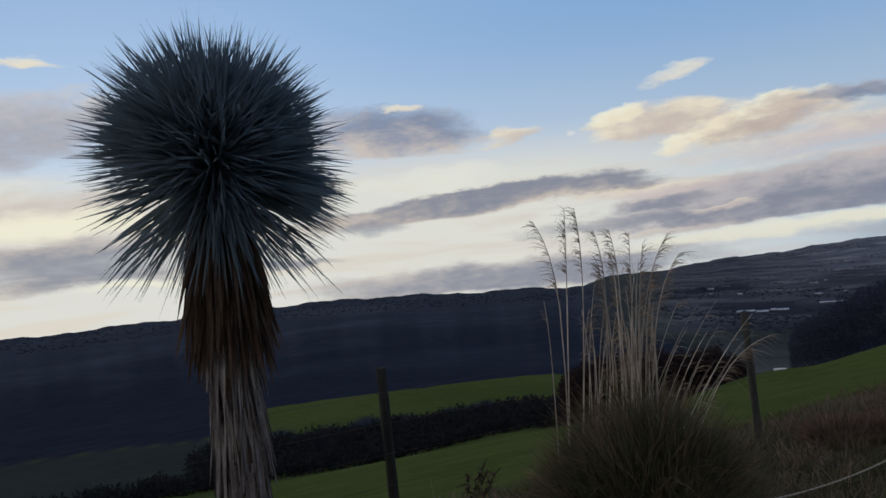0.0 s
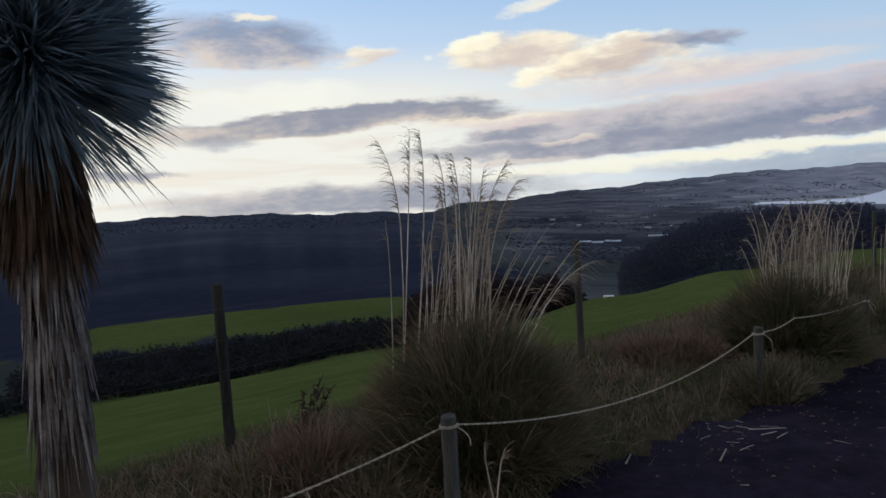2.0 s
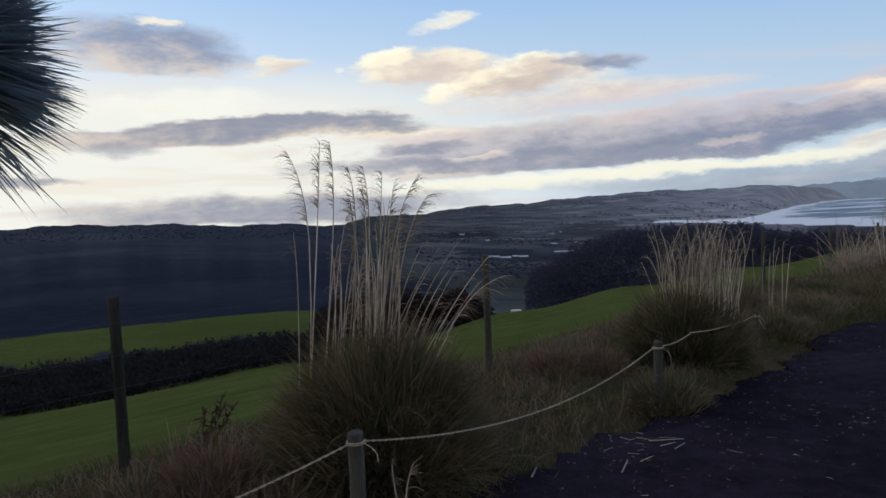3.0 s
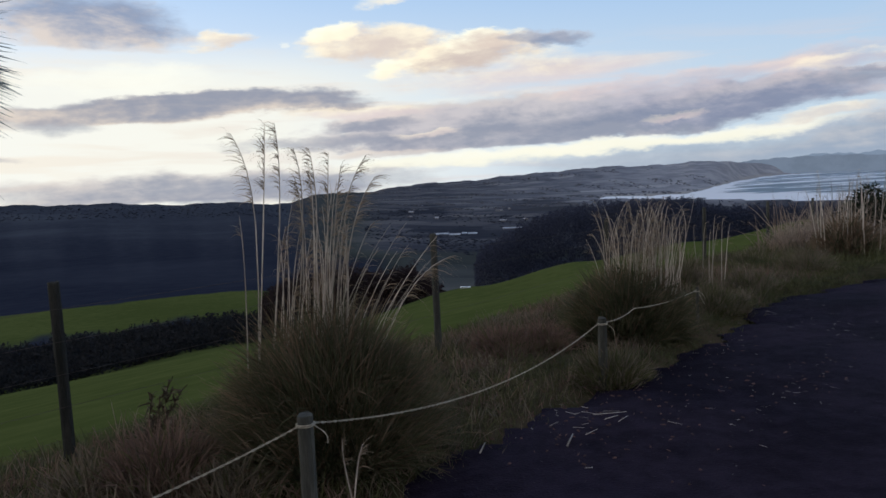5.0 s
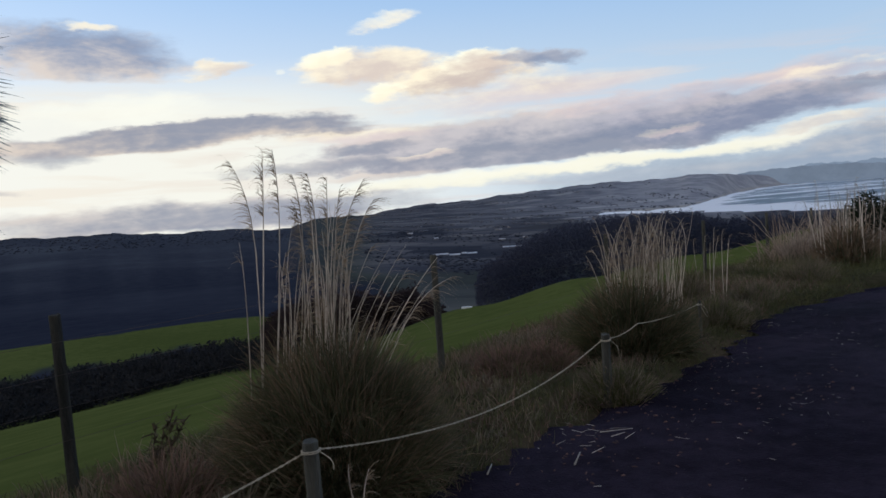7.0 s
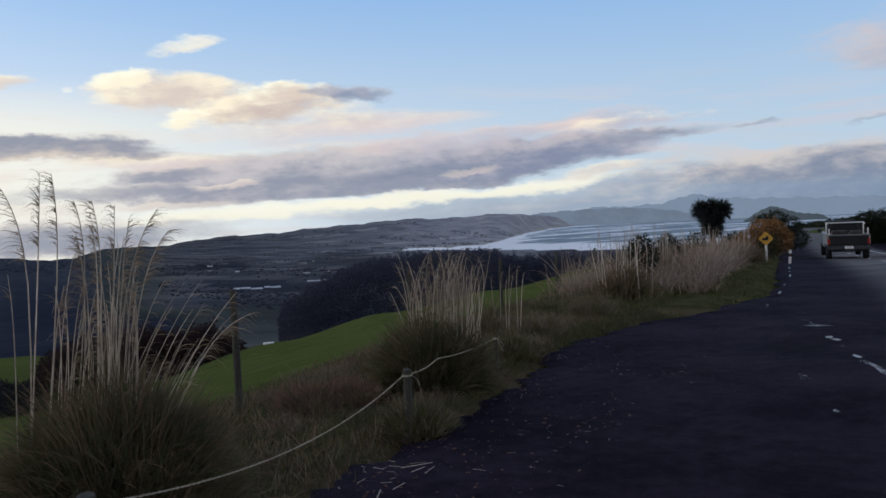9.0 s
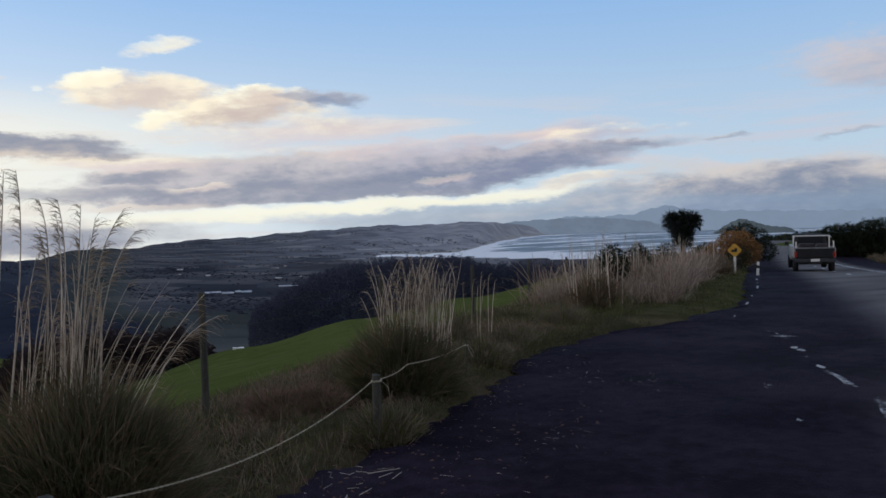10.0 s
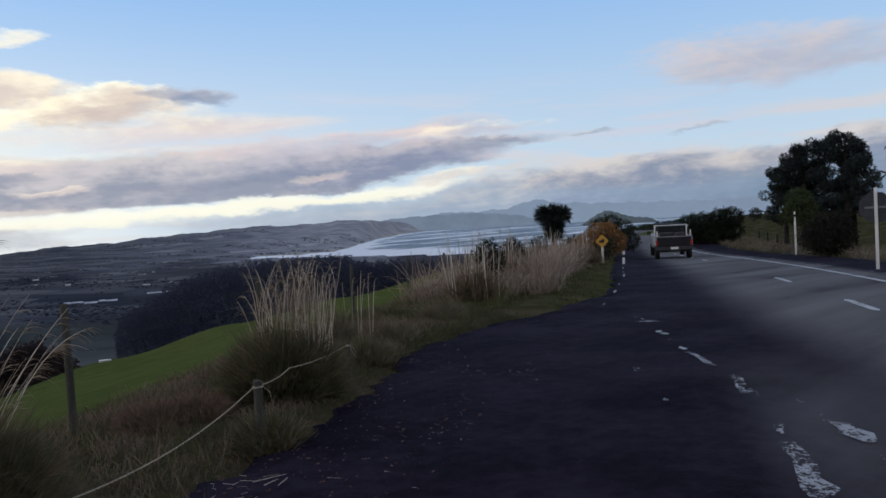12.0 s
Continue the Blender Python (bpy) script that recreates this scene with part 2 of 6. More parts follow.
sun_data = bpy.data.lights.new("sun", "SUN")
sun_data.energy, sun_data.angle, sun_data.color = SUN_POWER, radians(10), (1.0, 0.86, 0.66)
sun = new("sun", sun_data)
_a, _e = radians(SUN_AZ), radians(SUN_EL)
sun.matrix_world = look((60 * math.sin(_a) * math.cos(_e), 60 * math.cos(_a) * math.cos(_e), 60 * math.sin(_e)), (0, 0, 0))

# ================= materials =================


def material(name, base, other, scale=4.0, rough=0.85, spec=0.3, bump=0.3, bump_scale=40.0, metal=0.0, random_tint=0.0,
             stretch=(1, 1, 1), detail=5.0, edge=(0.35, 0.65), translucent=0.0, island=0.0):
    """Two-tone procedural surface: a large and a fine pattern, relief, and a slight change from piece to piece."""
    m = bpy.data.materials.new(name)
    m.use_nodes = True
    k = Nodes(m.node_tree)
    place = k.add("ShaderNodeTexCoord").outputs["Object"]
    mapping = k.add("ShaderNodeMapping")
    k.put(mapping.inputs[0], place)
    mapping.inputs["Scale"].default_value = stretch
    big = k.noise(mapping.outputs[0], scale, detail)
    small = k.noise(mapping.outputs[0], scale * 9, 4.0, 0.65)
    f = k.ramp01(k.math("ADD", k.math("MULTIPLY", big, 0.65), k.math("MULTIPLY", small, 0.35)), *edge)
    tint = k.mix(f, base, other)
    if random_tint:
        pick = k.add("ShaderNodeObjectInfo").outputs["Random"]
        tint = k.mix(1.0, tint, k.xyz(*[k.math("MULTIPLY_ADD", pick, random_tint, 1 - random_tint / 2)] * 3), "MULTIPLY")
    if island:
        pick = k.add("ShaderNodeNewGeometry").outputs["Random Per Island"]
        tint = k.mix(1.0, tint, k.xyz(*[k.math("MULTIPLY_ADD", pick, island, 1 - island / 2)] * 3), "MULTIPLY")
    shader = k.add("ShaderNodeBsdfPrincipled")
    k.put(shader.inputs["Base Color"], tint)
    k.put(shader.inputs["Roughness"], k.math("ADD", rough - 0.08, k.math("MULTIPLY", small, 0.16), clamp=True))
    shader.inputs["Metallic"].default_value = metal
    shader.inputs["Specular IOR Level"].default_value = spec
    if bump:
        relief = k.add("ShaderNodeBump")
        relief.inputs["Strength"].default_value = bump
        relief.inputs["Distance"].default_value = 0.02
        k.put(relief.inputs["Height"], k.noise(mapping.outputs[0], bump_scale, 5.0, 0.6))
        k.put(shader.inputs["Normal"], relief.outputs[0])
    out = k.add("ShaderNodeOutputMaterial")
    last = shader.outputs[0]
    if translucent:
        thin = k.add("ShaderNodeBsdfTranslucent")
        k.put(thin.inputs[0], tint)
        both = k.add("ShaderNodeMixShader")
        both.inputs[0].default_value = translucent
        k.tree.links.new(shader.outputs[0], both.inputs[1])
        k.tree.links.new(thin.outputs[0], both.inputs[2])
        last = both.outputs[0]
    k.tree.links.new(last, out.inputs[0])
    return m


MAT = {
    "leaf_dark": material("cabbage_tree_leaf", (0.14, 0.185, 0.22), (0.2, 0.25, 0.285), 3, 0.85, 0.08, 0.1, translucent=0.5, island=0.1),
    "leaf_dead": material("dead_leaf", (0.055, 0.035, 0.024), (0.11, 0.072, 0.05), 3, 0.85, 0.2, 0.1, translucent=0.1, island=0.7),
    "leaf_grey": material("weathered_leaf", (0.1, 0.085, 0.08), (0.27, 0.24, 0.22), 5, 0.85, 0.2, 0.1, island=1.0),
    "bark": material("bark", (0.06, 0.045, 0.035), (0.12, 0.09, 0.07), 6, 0.9, 0.2, 0.6, 30, stretch=(1, 1, 0.3)),
    "tussock": material("tussock_blade", (0.058, 0.066, 0.034), (0.118, 0.116, 0.062), 3, 0.7, 0.25, 0.1, translucent=0.2, island=0.4),
    "tussock_dry": material("dry_blade", (0.13, 0.088, 0.056), (0.25, 0.18, 0.12), 3, 0.75, 0.25, 0.1, translucent=0.25, island=0.4),
    "stalk": material("reed_stalk", (0.36, 0.305, 0.255), (0.62, 0.545, 0.45), 5, 0.6, 0.3, 0.1, random_tint=0.7),
    "plume": material("reed_plume", (0.22, 0.17, 0.12), (0.38, 0.30, 0.22), 6, 0.85, 0.2, 0.0, translucent=0.3, island=0.6),
    "grass": material("verge_grass", (0.062, 0.070, 0.027), (0.120, 0.116, 0.050), 1.2, 0.75, 0.25, 0.0, translucent=0.22, island=0.5),
    "grass_dry": material("dry_grass", (0.235, 0.172, 0.135), (0.42, 0.335, 0.265), 1.2, 0.8, 0.2, 0.0, translucent=0.22, island=0.8),
    "verge_dry": material("withered_grass", (0.125, 0.1, 0.072), (0.235, 0.19, 0.135), 1.2, 0.8, 0.2, 0.0, translucent=0.22, island=0.5),
    "shrub": material("shrub_leaf", (0.012, 0.02, 0.012), (0.028, 0.036, 0.018), 2, 0.75, 0.2, 0.0, translucent=0.1, island=0.8),
    "shrub_light": material("light_shrub_leaf", (0.03, 0.045, 0.015), (0.05, 0.065, 0.025), 2, 0.75, 0.2, 0.0, translucent=0.1, island=0.8),
    "pine": material("pine_needle", (0.016, 0.023, 0.024), (0.028, 0.036, 0.034), 2, 0.75, 0.2, 0.0, island=0.8),
    # Far trees: blue-grey base colours carry the haze of distance.
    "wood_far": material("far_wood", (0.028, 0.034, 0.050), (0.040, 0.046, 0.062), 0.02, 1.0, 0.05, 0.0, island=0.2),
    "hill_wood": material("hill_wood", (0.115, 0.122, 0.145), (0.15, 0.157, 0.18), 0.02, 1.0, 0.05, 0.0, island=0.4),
    # Belt foliage tinted bluer, with evening haze put into its base colour.
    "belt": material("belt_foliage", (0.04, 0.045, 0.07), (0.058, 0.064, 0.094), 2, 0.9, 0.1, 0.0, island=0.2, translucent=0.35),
    "gully": material("gully_scrub", (0.016, 0.018, 0.021), (0.03, 0.031, 0.033), 1, 0.95, 0.05, 0.0, island=0.4, translucent=0.25),
    "dock": material("withered_dock_leaf", (0.05, 0.042, 0.03), (0.1, 0.078, 0.054), 3, 0.85, 0.15, 0.0, translucent=0.1, island=0.6),
    "gully_red": material("reddish_scrub", (0.026, 0.019, 0.021), (0.048, 0.034, 0.035), 1, 0.95, 0.05, 0.0, island=0.5, translucent=0.2),
    "bracken": material("dead_bracken", (0.125, 0.08, 0.064), (0.245, 0.165, 0.125), 2, 0.85, 0.15, 0.0, translucent=0.2, island=0.5),
    "post": material("weathered_timber", (0.012, 0.013, 0.012), (0.044, 0.044, 0.038), 5, 0.9, 0.2, 0.7, 25, stretch=(3, 3, 0.4), random_tint=0.5),
    "post_pale": material("grey_timber", (0.045, 0.046, 0.04), (0.105, 0.105, 0.09), 5, 0.9, 0.2, 0.7, 25, stretch=(3, 3, 0.4), random_tint=0.4),
    "rope": material("rope_fibre", (0.3, 0.27, 0.21), (0.52, 0.48, 0.38), 60, 0.8, 0.2, 0.6, 200),
    "wire": material("rusted_wire", (0.06, 0.05, 0.045), (0.10, 0.085, 0.075), 10, 0.8, 0.2, 0.0),
    "white": material("white_paint", (0.72, 0.71, 0.68), (0.82, 0.81, 0.79), 6, 0.5, 0.4, 0.1, random_tint=0.1),
    "yellow": material("yellow_sign_face", (0.48, 0.25, 0.03), (0.62, 0.35, 0.05), 3, 0.45, 0.4, 0.0),
    "black": material("black_paint", (0.012, 0.012, 0.012), (0.02, 0.02, 0.02), 3, 0.5, 0.4, 0.0),
    "steel": material("grey_steel", (0.16, 0.16, 0.17), (0.24, 0.24, 0.25), 5, 0.5, 0.5, 0.1, metal=0.7),
    "round_bush": material("brown_green_leaf", (0.014, 0.015, 0.011), (0.026, 0.025, 0.017), 2, 0.8, 0.15, 0.0, translucent=0.1, island=0.6),
    "dull_steel": material("dull_sign_back", (0.035, 0.038, 0.044), (0.055, 0.058, 0.066), 5, 0.7, 0.3, 0.1),
    "stick": material("bleached_stick", (0.26, 0.24, 0.21), (0.44, 0.40, 0.36), 8, 0.85, 0.2, 0.5, 40, random_tint=0.5),
    "litter": material("leaf_litter", (0.06, 0.035, 0.032), (0.15, 0.085, 0.07), 8, 0.85, 0.2, 0.2, random_tint=0.8, island=0.9),
    "straw": material("pale_straw", (0.14, 0.125, 0.11), (0.40, 0.37, 0.33), 8, 0.85, 0.2, 0.0, island=1.0),
    "stone": material("loose_chip", (0.035, 0.034, 0.037), (0.09, 0.086, 0.085), 9, 0.85, 0.3, 0.4, island=1.2),
    "pine_bark": material("pine_bark", (0.020, 0.017, 0.016), (0.040, 0.034, 0.031), 6, 0.9, 0.1, 0.6, 30, stretch=(1, 1, 0.3)),
    "russet": material("russet_foliage", (0.20, 0.105, 0.045), (0.36, 0.20, 0.085), 2, 0.85, 0.15, 0.0, translucent=0.2, island=0.9),
    "pale_paint": material("pale_car_paint", (0.24, 0.24, 0.255), (0.32, 0.32, 0.335), 2, 0.4, 0.4, 0.0),
    # Cab and tailgate: the pale truck's shaded rear put into a dark colour.
    "shaded_paint": material("shaded_car_paint", (0.014, 0.014, 0.016), (0.024, 0.024, 0.027), 2, 0.7, 0.25, 0.0),
    "rubber": material("rubber", (0.015, 0.015, 0.016), (0.03, 0.03, 0.03), 20, 0.85, 0.2, 0.3),
    "lamp_red": material("red_lens", (0.30, 0.015, 0.012), (0.38, 0.02, 0.015), 5, 0.25, 0.5, 0.0),
    "load": material("dark_load", (0.03, 0.028, 0.03), (0.07, 0.06, 0.06), 5, 0.8, 0.2, 0.5),
    "roof_pale": material("pale_roofing", (0.30, 0.31, 0.33), (0.55, 0.55, 0.58), 0.3, 0.5, 0.4, 0.0),
    "roof_dull": material("dull_roofing", (0.18, 0.17, 0.18), (0.30, 0.28, 0.28), 0.3, 0.6, 0.3, 0.0, random_tint=0.6),
    "house_wall": material("house_wall", (0.16, 0.155, 0.15), (0.26, 0.25, 0.24), 0.3, 0.8, 0.2, 0.0, random_tint=0.6),
}
glass = bpy.data.materials.new("car_glass")
glass.use_nodes = True
shine = glass.node_tree.nodes["Principled BSDF"]
shine.inputs["Base Color"].default_value = (0.02, 0.022, 0.025, 1)
shine.inputs["Roughness"].default_value = 0.06
MAT["glass"] = glass


def worn_paint(name, low, high, tone):
    """Road paint with flakes missing, where the seal shows through."""
    m = bpy.data.materials.new(name)
    m.use_nodes = True
    k = Nodes(m.node_tree)
    place = k.add("ShaderNodeTexCoord").outputs["Object"]
    worn = k.math("ADD", k.math("MULTIPLY", k.noise(place, 1.3, 3.0, 0.6), 0.5), k.math("MULTIPLY", k.noise(place, 24.0, 5.0, 0.75), 0.5))
    worn = k.math("MULTIPLY", k.ramp01(worn, low, high), 0.9)
    shader = k.add("ShaderNodeBsdfPrincipled")
    k.put(shader.inputs["Base Color"], k.mix(k.noise(place, 9.0, 4.0), tuple(0.5 * c for c in tone), tone))
    shader.inputs["Roughness"].default_value = 0.7
    clear = k.add("ShaderNodeBsdfTransparent")
    both = k.add("ShaderNodeMixShader")
    k.put(both.inputs[0], worn)
    k.tree.links.new(clear.outputs[0], both.inputs[1])
    k.tree.links.new(shader.outputs[0], both.inputs[2])
    k.tree.links.new(both.outputs[0], k.add("ShaderNodeOutputMaterial").inputs[0])
    return m


MAT["line"] = worn_paint("worn_road_paint", 0.515, 0.57, (0.50, 0.49, 0.50))
MAT["line_flecks"] = worn_paint("flaked_road_paint", 0.44, 0.52, (0.66, 0.65, 0.66))
MAT["line_kept"] = worn_paint("road_paint", 0.36, 0.44, (0.74, 0.73, 0.72))


def ground_material():
    """Land cover: pasture, woods, dry verge, farmland, each with its own grain; haze is mixed into the far tints."""
    m = bpy.data.materials.new("land")
    m.use_nodes = True
    k = Nodes(m.node_tree)
    place = k.add("ShaderNodeNewGeometry").outputs["Position"]

    def cover(name):
        return k.layer(name)

    patch = k.noise(place, 0.05, 5.0)
    tuft = k.noise(place, 0.9, 6.0, 0.7)
    blade = k.noise(place, 14.0, 4.0, 0.7)
    mixed = k.math("ADD", k.math("MULTIPLY", tuft, 0.6), k.math("MULTIPLY", patch, 0.4))
    pasture = k.mix(k.ramp01(mixed, 0.38, 0.62), (0.064, 0.082, 0.024), (0.094, 0.112, 0.035))
    pasture = k.mix(k.math("MULTIPLY", k.ramp01(blade, 0.45, 0.75), 0.3), pasture, (0.085, 0.095, 0.028))
    far = k.noise(place, 0.012, 7.0, 0.65)
    plots = k.add("ShaderNodeTexVoronoi")
    k.put(plots.inputs["Vector"], place)
    plots.inputs["Scale"].default_value = 0.011
    plot = k.add("ShaderNodeSeparateColor")
    k.put(plot.inputs[0], plots.outputs["Color"])
    # Plots are real; the paler, bluer far ground is haze put into the colour.
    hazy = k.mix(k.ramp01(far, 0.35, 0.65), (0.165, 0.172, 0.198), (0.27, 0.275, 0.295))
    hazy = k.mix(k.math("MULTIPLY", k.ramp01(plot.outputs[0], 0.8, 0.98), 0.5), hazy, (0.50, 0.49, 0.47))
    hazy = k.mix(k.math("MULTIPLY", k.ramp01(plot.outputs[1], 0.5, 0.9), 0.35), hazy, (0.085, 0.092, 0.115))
    farm = k.mix(k.ramp01(far, 0.35, 0.65), (0.058, 0.062, 0.078), (0.105, 0.105, 0.115))
    farm = k.mix(k.math("MULTIPLY", k.ramp01(plot.outputs[0], 0.5, 0.98), 0.5), farm, (0.20, 0.19, 0.185))
    farm = k.mix(k.math("MULTIPLY", k.ramp01(plot.outputs[1], 0.5, 0.8), 0.6), farm, (0.024, 0.029, 0.040))
    crowns = k.noise(place, 0.11, 6.0, 0.75)
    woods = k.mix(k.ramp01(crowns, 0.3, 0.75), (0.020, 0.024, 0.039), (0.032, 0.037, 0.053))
    # Far woods lighter and bluer: distance haze mixed into the base colour.
    wood_haze = k.mix(k.ramp01(crowns, 0.3, 0.75), (0.044, 0.050, 0.066), (0.066, 0.073, 0.090))
    woods = k.mix(cover("wood_haze"), woods, wood_haze)
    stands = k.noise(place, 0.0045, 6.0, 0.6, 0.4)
    woods = k.mix(k.math("MULTIPLY", k.ramp01(stands, 0.45, 0.68), 0.65), woods, k.mix(cover("wood_haze"), (0.046, 0.052, 0.070), (0.088, 0.096, 0.112)))
    dry = k.mix(k.ramp01(tuft, 0.4, 0.65), (0.036, 0.035, 0.018), (0.092, 0.070, 0.044))
    tint = k.mix(cover("farm"), pasture, farm)
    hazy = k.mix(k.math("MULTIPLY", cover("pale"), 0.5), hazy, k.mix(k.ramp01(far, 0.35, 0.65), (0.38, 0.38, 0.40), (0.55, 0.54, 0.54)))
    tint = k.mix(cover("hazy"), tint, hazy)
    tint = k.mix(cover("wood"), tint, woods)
    tint = k.mix(cover("dry"), tint, dry)
    tint = k.mix(cover("sand"), tint, (0.42, 0.39, 0.34))
    shader = k.add("ShaderNodeBsdfPrincipled")
    k.put(shader.inputs["Base Color"], tint)
    shader.inputs["Roughness"].default_value = 1.0
    shader.inputs["Specular IOR Level"].default_value = 0.0
    relief = k.add("ShaderNodeBump")
    relief.inputs["Strength"].default_value = 0.5
    relief.inputs["Distance"].default_value = 0.08
    k.put(relief.inputs["Height"], k.math("ADD", tuft, k.math("MULTIPLY", blade, 0.4)))
    k.put(shader.inputs["Normal"], relief.outputs[0])
    k.tree.links.new(shader.outputs[0], k.add("ShaderNodeOutputMaterial").inputs[0])
    return m


def road_material():
    """Chip seal: dark fresh seal and paler worn wheel tracks, oil and tyre streaks along the road, loose chips."""
    m = bpy.data.materials.new("chip_seal")
    m.use_nodes = True
    k = Nodes(m.node_tree)
    place = k.add("ShaderNodeTexCoord").outputs["Object"]
    turn = k.add("ShaderNodeMapping")
    k.put(turn.inputs[0], place)
    turn.inputs["Rotation"].default_value = (0, 0, radians(ROAD_AZ - 90))
    turn.inputs["Scale"].default_value = (0.10, 0.55, 1)
    along = k.noise(turn.outputs[0], 1.0, 5.0, 0.6, 0.5)
    blotch = k.noise(place, 0.7, 6.0, 0.6)
    chips = k.add("ShaderNodeTexVoronoi")
    k.put(chips.inputs["Vector"], place)
    chips.inputs["Scale"].default_value = 70.0
    lane = k.layer("lane")
    fleck = k.noise(place, 6.0, 5.0, 0.7)
    dark = k.mix(k.ramp01(k.math("ADD", k.math("MULTIPLY", blotch, 0.6), k.math("MULTIPLY", fleck, 0.4)), 0.36, 0.64), (0.009, 0.0063, 0.012), (0.029, 0.0215, 0.035))
    worn = k.mix(k.ramp01(along, 0.20, 0.80), (0.105, 0.099, 0.10), (0.20, 0.188, 0.186))
    tint = k.mix(k.math("MULTIPLY", lane, k.ramp01(k.math("ADD", along, k.math("MULTIPLY", k.math("SUBTRACT", blotch, 0.5), 0.4)), 0.12, 0.48)), dark, worn)
    speck = k.math("MULTIPLY", k.ramp01(k.noise(place, 55.0, 2.0, 0.5), 0.70, 0.80), 0.5)
    tint = k.mix(speck, tint, (0.16, 0.155, 0.16))
    shader = k.add("ShaderNodeBsdfPrincipled")
    k.put(shader.inputs["Base Color"], tint)
    k.put(shader.inputs["Roughness"], k.math("SUBTRACT", 0.88, k.math("MULTIPLY", k.ramp01(along, 0.4, 0.7), 0.14)))
    shader.inputs["Specular IOR Level"].default_value = 0.03
    relief = k.add("ShaderNodeBump")
    relief.inputs["Strength"].default_value = 0.75
    relief.inputs["Distance"].default_value = 0.012
    k.put(relief.inputs["Height"], k.math("ADD", chips.outputs[0], k.math("MULTIPLY", blotch, 2.0)))
    k.put(shader.inputs["Normal"], relief.outputs[0])
    k.tree.links.new(shader.outputs[0], k.add("ShaderNodeOutputMaterial").inputs[0])
    return m


def sea_material():
    m = bpy.data.materials.new("sea_water")
    m.use_nodes = True
    k = Nodes(m.node_tree)
    place = k.add("ShaderNodeNewGeometry").outputs["Position"]
    turn = k.add("ShaderNodeMapping")
    k.put(turn.inputs[0], place)
    turn.inputs["Rotation"].default_value = (0, 0, radians(38))
    turn.inputs["Scale"].default_value = (0.0022, 0.0085, 1)
    bands = k.noise(turn.outputs[0], 1.0, 6.0, 0.6, 0.6)
    shore = k.layer("shallow")
    foam = k.ramp01(k.math("ADD", bands, k.math("MULTIPLY", shore, 0.34)), 0.50, 0.56)
    shader = k.add("ShaderNodeBsdfPrincipled")
    k.put(shader.inputs["Base Color"], k.mix(foam, (0.07, 0.10, 0.12), (0.88, 0.88, 0.89)))
    k.put(shader.inputs["Roughness"], k.math("ADD", 0.42, k.math("MULTIPLY", foam, 0.4)))
    shader.inputs["Specular IOR Level"].default_value = 0.3
    relief = k.add("ShaderNodeBump")
    relief.inputs["Strength"].default_value = 0.35
    relief.inputs["Distance"].default_value = 2.0
    k.put(relief.inputs["Height"], k.noise(place, 0.05, 5.0, 0.6))
    k.put(shader.inputs["Normal"], relief.outputs[0])
    k.tree.links.new(shader.outputs[0], k.add("ShaderNodeOutputMaterial").inputs[0])
    return m


# ================= shared builders =================


def mesh_object(name, verts, faces, mat, parent=None, label="", smooth=False):
    data = bpy.data.meshes.new(name)
    data.from_pydata([tuple(v) for v in verts], [], [tuple(f) for f in faces])
    data.materials.append(mat)
    if smooth:
        data.polygons.foreach_set("use_smooth", [True] * len(data.polygons))
    data.update()
    ob = new(name, data)
    if parent:
        ob.parent = parent
    if label:
        ob["label"] = label
    return ob


def quick_mesh(name, verts, quads, mat, parent=None, label=""):
    """Mesh from numpy arrays of corners and four-sided faces."""
    data = bpy.data.meshes.new(name)
    verts, quads = np.asarray(verts, dtype=np.float32), np.asarray(quads, dtype=np.int32)
    data.vertices.add(len(verts))
    data.vertices.foreach_set("co", verts.ravel())
    size = quads.shape[1]
    data.loops.add(quads.size)
    data.loops.foreach_set("vertex_index", quads.ravel())
    data.polygons.add(len(quads))
    data.polygons.foreach_set("loop_start", np.arange(0, quads.size, size, dtype=np.int32))
    data.materials.append(mat)
    data.update(calc_edges=True)
    data.validate()
    ob = new(name, data)
    if parent:
        ob.parent = parent
    if label:
        ob["label"] = label
    return ob


def part(name, bm, mat, parent, label="", smooth=False):
    data = bpy.data.meshes.new(name)
    bm.to_mesh(data)
    bm.free()
    data.materials.append(mat)
    if smooth:
        data.polygons.foreach_set("use_smooth", [True] * len(data.polygons))
    ob = new(name, data)
    if parent:
        ob.parent = parent
    if label:
        ob["label"] = label
    return ob


def empty(name, at=(0, 0, 0), turn=0.0):
    ob = new(name)
    ob.empty_display_size = 0.1
    ob.matrix_basis = pose(*at, 0, 0, turn)
    return ob


def box_bm(size, at=(0, 0, 0), bevel=0.0, bm=None, taper=None):
    """A box with bevelled edges; taper scales the upper face in x and y."""
    own = bmesh.new()
    bmesh.ops.create_cube(own, size=1.0)
    for v in own.verts:
        k = taper if (taper and v.co.z > 0) else (1, 1)
        v.co = Vector((v.co.x * size[0] * k[0] + at[0], v.co.y * size[1] * k[1] + at[1], v.co.z * size[2] + at[2]))
    if bevel:
        bmesh.ops.bevel(own, geom=own.edges[:], offset=bevel, segments=2, affect="EDGES", profile=0.6)
    if bm is None:
        return own
    data = bpy.data.meshes.new("tmp")
    own.to_mesh(data)
    own.free()
    bm.from_mesh(data)
    bpy.data.meshes.remove(data)
    return bm


